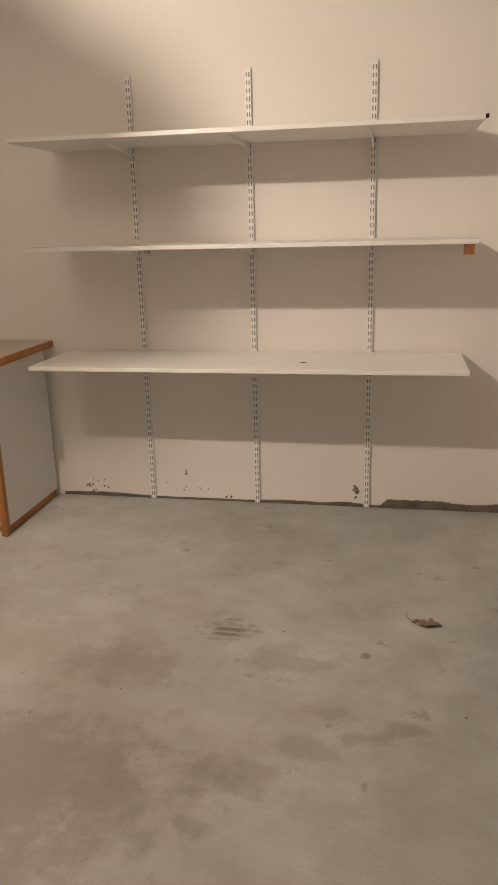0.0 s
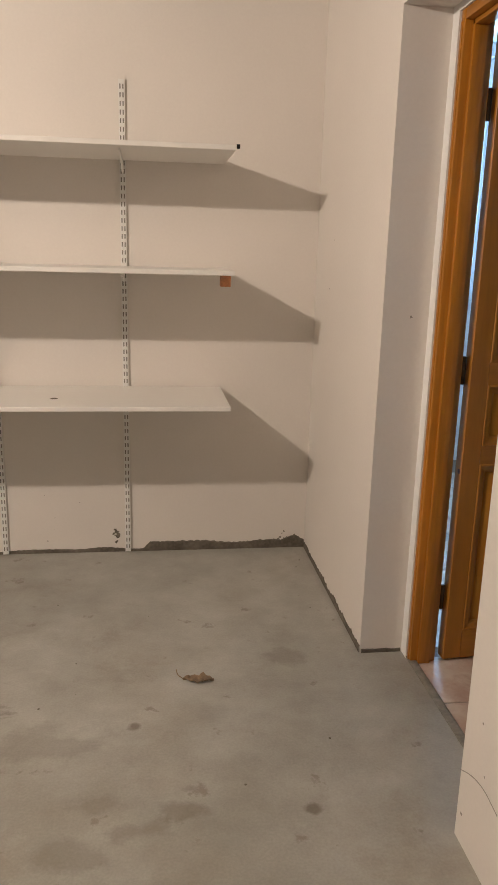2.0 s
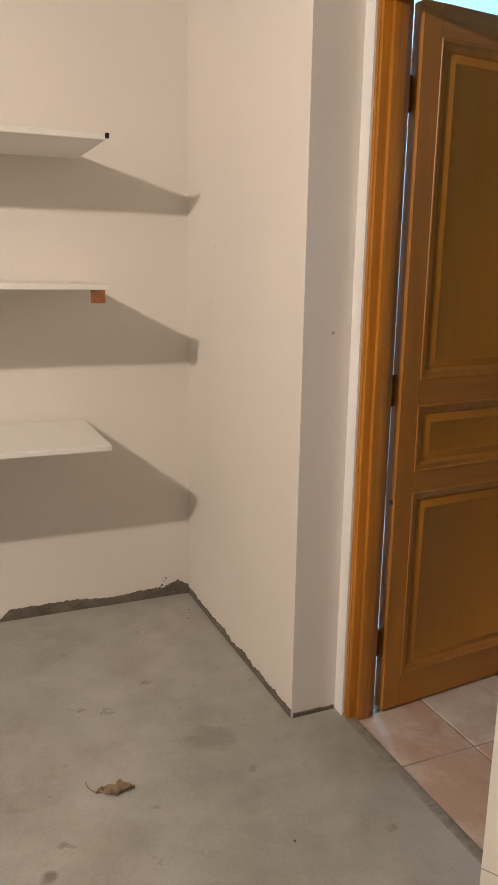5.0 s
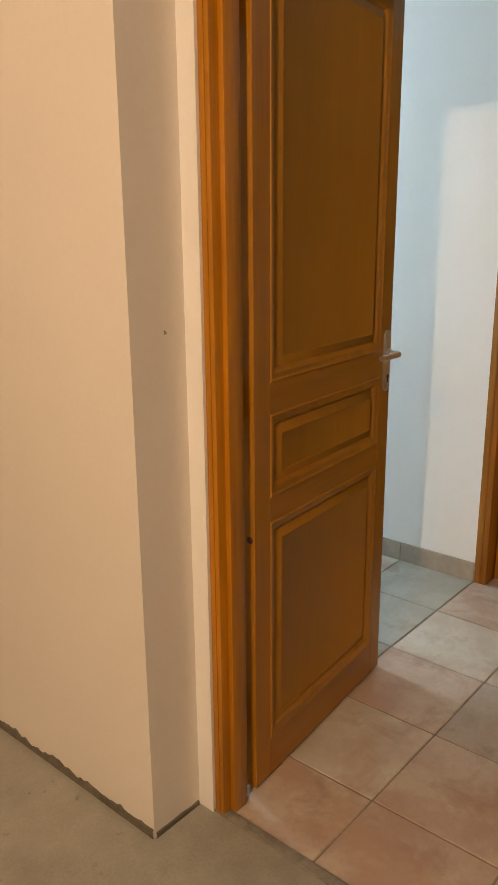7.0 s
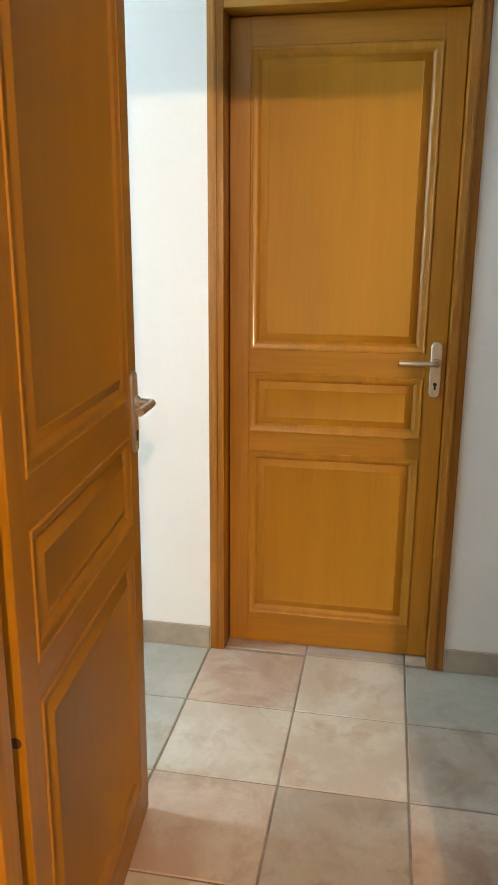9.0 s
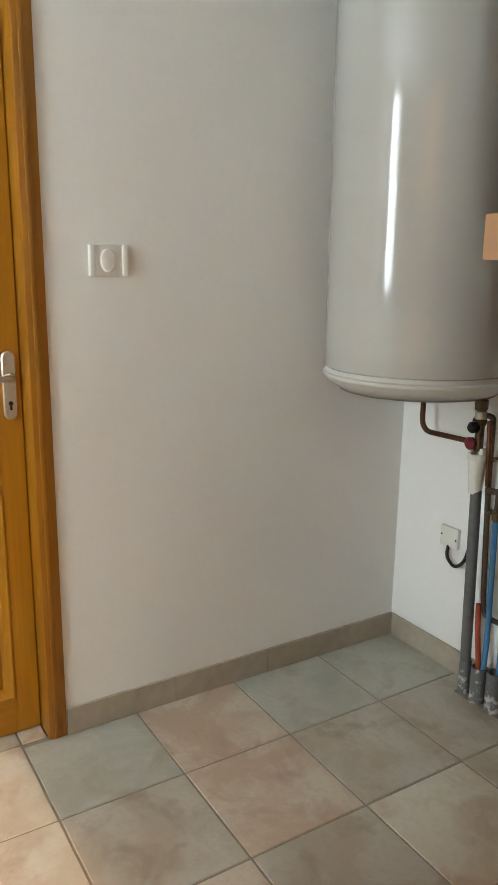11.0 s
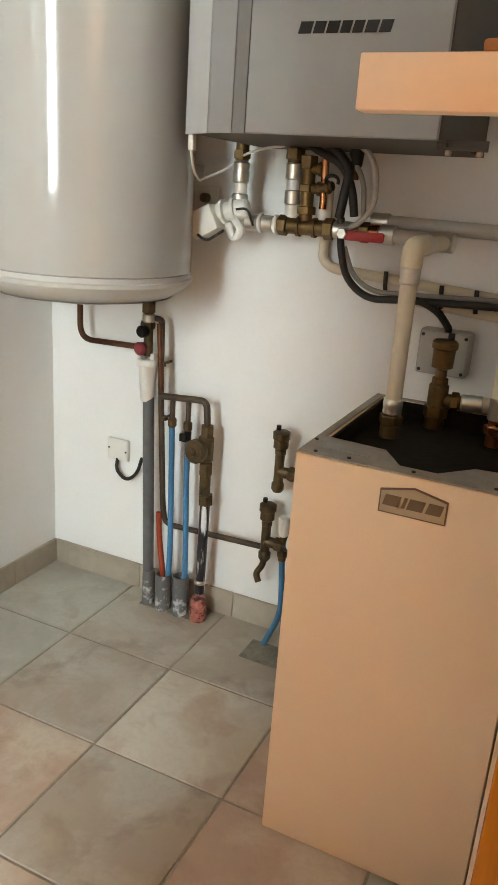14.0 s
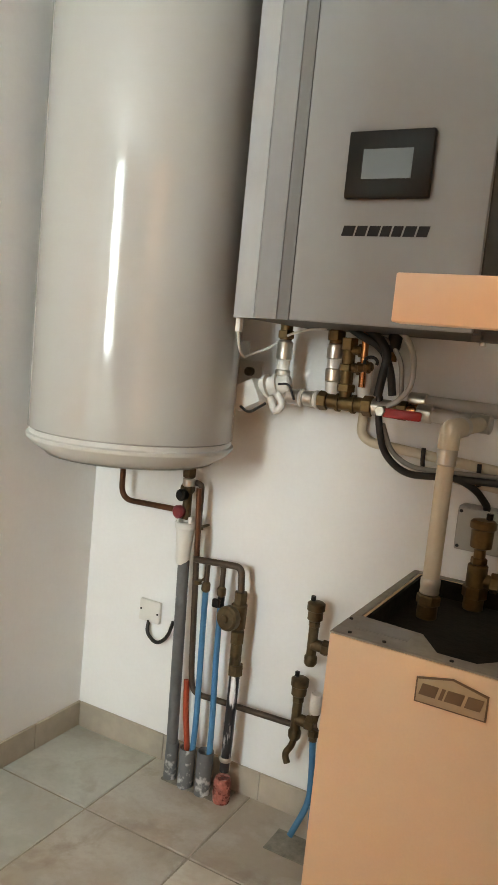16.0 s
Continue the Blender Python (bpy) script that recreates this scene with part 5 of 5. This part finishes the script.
part("coupling", rod((0.952, YR - 0.012, 1.204), (0.953, YR - 0.012, 1.238), 0.0205, 20, 0.003), "steel", bb)

cu = thing("copper_tail", (0.868, YR, 1.26), "bright copper pipe tail with a black-handled drain cock", "pipe")
part("pipe", rod((0.870, YR + 0.003, 1.20), (0.874, YR + 0.003, 1.345), 0.0085, 16), "copper", cu)
part("cock", joined(rod((0.880, YR + 0.01, 1.245), (0.845, YR + 0.016, 1.252), 0.011, 16, 0.002), hexnut((0.862, YR + 0.012, 1.248), (0.852, YR + 0.014, 1.250), 0.015)), "brass", cu)
part("cock_loop", tube([(0.848 + 0.016 * math.cos(a), YR + 0.02, 1.262 + 0.012 * math.sin(a)) for a in np.linspace(-0.6, 3.6, 16)], 0.004, 8), "rubber", cu, "black handle loop")
part("white_sleeve", rod((0.872, YR - 0.02, 1.165), (0.872, YR - 0.02, 1.25), 0.017, 18), "white_pl", cu)

for nm, pts, r, mat, lab in (
    ("black_hose", [(0.915, YR + 0.01, 1.340), (0.872, YR + 0.02, 1.318), (0.825, YR + 0.02, 1.300), (0.796, YR + 0.02, 1.245), (0.790, YR + 0.01, 1.19)], 0.0095, "rubber", "black rubber hose under the module"),
    ("black_hose", [(0.868, YR + 0.015, 1.340), (0.830, YR + 0.02, 1.318), (0.806, YR + 0.026, 1.285), (0.815, YR + 0.026, 1.225), (0.822, YR + 0.02, 1.185)], 0.0105, "rubber", "black rubber hose under the module"),
    ("grey_hose", [(0.800, YR + 0.015, 1.345), (0.765, YR + 0.02, 1.325), (0.745, YR + 0.02, 1.285), (0.742, YR + 0.02, 1.215), (0.775, YR + 0.02, 1.175), (0.795, YR + 0.02, 1.165)], 0.0065, "grey_pipe", "pale grey flexible hose under the module"),
    ("grey_hose", [(0.858, YR + 0.015, 1.325), (0.812, YR + 0.012, 1.318), (0.775, YR + 0.012, 1.270), (0.768, YR + 0.01, 1.19)], 0.006, "cable_grey", "grey cable under the module"),
    ("white_cable", [(1.070, -2.59, 1.302), (1.085, -2.63, 1.262), (1.12, -2.72, 1.243), (1.175, -2.83, 1.248), (1.13, YR - 0.01, 1.275), (1.075, YR + 0.02, 1.310), (1.01, YR + 0.02, 1.328), (0.97, YR + 0.02, 1.332)], 0.003, "white_pl", "thin white cable hanging under the module")):
    tagged(part(nm, tube(rounded(pts, 0.05, 6), r, 12), mat), lab, "cable" if "cable" in nm else "hose", "hoses under the module")
pl = thing("hose_plug", (0.795, YR, 1.33), "black plastic plug with a brass nipple", "plug")
part("plug", lathe([(0.010, 1.290), (0.014, 1.300), (0.017, 1.325), (0.011, 1.345)], 16, (0.800, YR + 0.005, 0)), "black_plastic", pl)
part("nipple", rod((0.800, YR + 0.005, 1.268), (0.800, YR + 0.005, 1.292), 0.009, 14), "brass", pl)

# pipes along the wall
hp1 = thing("wall_pipe", (0.5, YR, 1.18), "pale grey plastic pipe along the wall", "pipe", "wall pipes")
part("pipe", rod((0.742, YR - 0.030, 1.182), (XI + 0.002, YR - 0.030, 1.176), 0.0165, 20), "grey_pipe", hp1)
part("coupling", rod((0.760, YR - 0.030, 1.182), (0.715, YR - 0.030, 1.182), 0.020, 20, 0.003), "steel", hp1)
hp2 = thing("wall_pipe", (0.65, YR, 1.155), "pale grey plastic pipe to the riser elbow", "pipe", "wall pipes")
part("pipe", rod((0.730, YR, zc), (0.578, YR + 0.01, 1.150), 0.0175, 20), "grey_pipe", hp2)
part("coupling", rod((0.728, YR, zc), (0.690, YR, 1.156), 0.0215, 20, 0.003), "steel", hp2)
part("end_collar", rod((0.600, YR + 0.009, 1.151), (0.556, YR + 0.011, 1.150), 0.0215, 20, 0.003), "steel", hp2)

dc = thing("cable_duct", (0.6, YB, 1.05), "cream plastic conduit along the wall with black ties", "conduit")
part("conduit", tube(rounded([(0.886, YB + 0.020, 1.180), (0.888, YB + 0.020, 1.080), (0.860, YB + 0.020, 1.062), (XI + 0.002, YB + 0.020, 1.018)], 0.03, 7), 0.0125, 16), "ivory", dc)
part("conduit", rod((0.64, YB + 0.018, 1.006), (XI + 0.002, YB + 0.018, 0.978), 0.0115, 16), "ivory", dc)
for tx, tz in ((0.720, 1.040), (0.585, 1.022), (0.505, 1.020)):
    part("tie", tube([(tx, YB + 0.036, tz + 0.030), (tx - 0.002, YB + 0.040, tz), (tx - 0.004, YB + 0.036, tz - 0.022)], 0.0055, 8), "rubber", dc, "black cable tie")
for nm, pts, r, mat in (
    ("power_cable", [(0.822, YR + 0.006, 1.185), (0.815, YR + 0.014, 1.125), (0.795, YR + 0.01, 1.050), (0.740, YR + 0.002, 1.008), (0.660, YR, 1.016), (0.45, YR - 0.01, 1.024), (XI + 0.002, YR - 0.02, 1.02)], 0.0085, "rubber"),
    ("power_cable", [(0.812, YR - 0.01, 1.120), (0.785, YR - 0.012, 1.055), (0.735, YR - 0.016, 1.025), (0.660, YR - 0.02, 1.026), (0.45, YR - 0.03, 1.036), (XI + 0.002, YR - 0.03, 1.035)], 0.006, "cable_grey"),
    ("power_cable", [(0.680, YR + 0.004, 1.014), (0.620, YR + 0.004, 1.022), (0.575, YR - 0.01, 1.000), (0.553, YB + 0.045, 0.958), (0.553, YB + 0.045, 0.940)], 0.0085, "rubber")):
    tagged(part(nm, tube(rounded(pts, 0.06, 7), r, 12), mat), "power cable sagging along the wall" if mat == "rubber" else "grey cable beside the black one", "cable", "wall cables")

jx = thing("junction_box", (0.56, YB, 0.9), "square grey plastic junction box on the wall", "junction box")
part("box", box((0.497, YB, 0.845), (0.618, YB + 0.050, 0.952), 0.008), "jbox", jx)
part("lid", box((0.500, YB + 0.0505, 0.848), (0.615, YB + 0.058, 0.949), 0.004), "jbox", jx)
for sx in (0.508, 0.607):
    for sz in (0.857, 0.940):
        part("lid_screw", rod((sx, YB + 0.056, sz), (sx, YB + 0.0595, sz), 0.004, 10), "slot", jx)
so = thing("wall_socket", (1.19, YB, 1.2), "white wall socket behind the actuator", "socket")
part("plate", box((1.192, YB, 1.150), (1.277, YB + 0.012, 1.235), 0.004), "white_pl", so)
part("well", lathe([(0.024, 0.0), (0.024, 0.0015), (0.020, 0.002)], 24, (1.234, YB + 0.012, 1.193), (0, 1, 0)), "white_pl", so)
part("plug", rod((1.225, YB + 0.012, 1.205), (1.225, YB + 0.035, 1.205), 0.012, 14, 0.003), "brass_dull", so)

# light switch beside the closed door
SY, SZ = -1.926, 1.300
sw = thing("light_switch", (XR, SY, SZ - 0.039), "white switch plate with an oval rocker between raised sides", "light switch")
part("plate", box((XR, SY - 0.052, SZ - 0.039), (XR - 0.006, SY + 0.052, SZ + 0.039), 0.002), "switch_white", sw)
for sy in (-0.044, 0.044):
    part("side_ridge", box((XR - 0.004, SY + sy - 0.008, SZ - 0.039), (XR - 0.012, SY + sy + 0.008, SZ + 0.039), 0.0038, 3), "switch_white", sw)
bm = lathe([(0.029, 0), (0.029, 0.004), (0.026, 0.008), (0.018, 0.0095), (0, 0.010)], 32, (0, 0, 0), (-1, 0, 0))
bmesh.ops.transform(bm, matrix=Matrix.Translation((XR - 0.0055, SY + 0.002, SZ)) @ Matrix.Diagonal((1, 0.72, 1, 1)), verts=bm.verts)
part("rocker", bm, "switch_white", sw, "oval white rocker")

# ---- window ----
wd = thing("window_1", ((WX0 + WX1) / 2, YN + 0.08, WZ0), "tall narrow white window with a slim side pane", "window")
wd["kind"] = "structure"
fr = 0.045
for a, b in (((WX0, YN + 0.06, WZ0), (WX0 + fr, YN + 0.12, WZ1)), ((WX1 - fr, YN + 0.06, WZ0), (WX1, YN + 0.12, WZ1)), ((WX0 + fr, YN + 0.0605, WZ0), (WX1 - fr, YN + 0.1195, WZ0 + fr)), ((WX0 + fr, YN + 0.0605, WZ1 - fr), (WX1 - fr, YN + 0.1195, WZ1))):
    part("window_frame", box(a, b, 0.003), "pvc_frame", wd)
part("mullion", box((WX0 + 0.125, YN + 0.061, WZ0 + fr), (WX0 + 0.205, YN + 0.119, WZ1 - fr), 0.003), "pvc_frame", wd)
for xa, xb in ((WX0 + fr, WX0 + 0.125), (WX0 + 0.205, WX1 - fr)):
    pane = part("pane", box((xa, YN + 0.088, WZ0 + fr), (xb, YN + 0.092, WZ1 - fr)), "glass", wd)
    pane.visible_shadow = False
part("window_sill", box((WX0 - 0.02, YN - 0.03, WZ0 - 0.02), (WX1 + 0.02, YN + 0.06, WZ0), 0.003), "pvc_frame", wd)


# ---- service room: floor tiles and skirting ----
TP, TX0, TY0 = 0.333, 1.432, -1.307
TINTS = {(1, 1): "pink", (1, 0): "cream", (1, -1): "green", (1, -2): "pink", (1, -3): "green", (1, -4): "green",
         (0, 2): "green", (0, 1): "cream", (0, 0): "cream", (0, -1): "taupe", (0, -2): "pink", (0, -3): "taupe", (0, -4): "taupe",
         (-1, 1): "pink", (-1, 0): "taupe", (-1, -1): "pink", (-1, -2): "taupe", (-1, -3): "cream", (-1, -4): "taupe"}


def tile_mesh(w, d, mat):
    bm = box((0, 0, -0.0075), (w, d, 0.0), 0.0018, 1)
    bmesh.ops.recalc_face_normals(bm, faces=bm.faces)
    me = bpy.data.meshes.new("floor_tile")
    bm.to_mesh(me)
    bm.free()
    me.materials.append(M[mat])
    return me


floor_tiles = tagged(new("floor_tiled"), "square stone-look floor tiles in pink, cream and grey-green", "floor", kind="structure")
meshes = {}
rnd = random.Random(5)
for i in range(-3, 3):
    for j in range(-5, 9):
        xa, xb = TX0 + (i - 1) * TP + 0.003, TX0 + i * TP - 0.003
        ya, yb = TY0 + (j - 1) * TP + 0.003, TY0 + j * TP - 0.003
        xa, xb, ya, yb = max(xa, 0.182), min(xb, XR + 0.2 if i == 2 else XR + 0.012), max(ya, YB + 0.002), min(yb, YN - 0.002)
        if i < 2:
            xb = min(xb, XR - 0.002) if not (D0 + 0.05 < ya and yb < D1 - 0.05) else xb
        if xb - xa < 0.02 or yb - ya < 0.02:
            continue
        tint = TINTS.get((i, j)) or rnd.choice(["pink", "pink", "cream", "taupe", "green"])
        if i == 2:
            xa, xb, ya, yb = XR + 0.018, XR + 0.11, max(ya, D0 + 0.052), min(yb, D1 - 0.052)
            if yb - ya < 0.02:
                continue
        if xa < XI and not (F0 < (ya + yb) / 2 < F1):
            xa = max(xa, XI + 0.002)
        if xa < XI:
            ya, yb = max(ya, F0 + 0.003), min(yb, F1 - 0.003)
        key = (round(xb - xa, 4), round(yb - ya, 4), tint)
        if key not in meshes:
            meshes[key] = tile_mesh(xb - xa, yb - ya, "tile_" + tint)
        ob = new("floor_tile", meshes[key])
        ob.location = (xa, ya, rnd.uniform(-0.0006, 0.0004))
        ob.parent = floor_tiles

skirting = tagged(new("baseboard"), "low taupe stone-look tile skirting", "baseboard", kind="structure")


def skirt_run(p0, p1, normal):
    """Skirting tiles from p0 to p1 along a wall, proud of it by their thickness."""
    p0, p1, nv = Vector((*p0, 0)), Vector((*p1, 0)), Vector((*normal, 0))
    d = (p1 - p0).normalized()
    at, end = 0.0, (p1 - p0).length
    while at < end - 0.01:
        to = min(at + 0.333, end)
        a, b = p0 + d * (at + 0.001), p0 + d * (to - 0.001)
        bm = box(a, b + nv * 0.009 + Vector((0, 0, 0.082)), 0.0015, 1)
        part("skirting_tile", bm, "skirt", skirting)
        at = to


skirt_run((XR, D0 - 0.001), (XR, YB), (-1, 0))
skirt_run((XR, D1 + 0.001), (XR, YN), (-1, 0))
skirt_run((XR - 0.010, YB), (XI, YB), (0, 1))
skirt_run((XI + 0.010, YN), (XR - 0.010, YN), (0, -1))
skirt_run((XI, F0 - 0.001), (XI, YB + 0.010), (1, 0))
skirt_run((XI, YN - 0.010), (XI, F1 + 0.05), (1, 0))
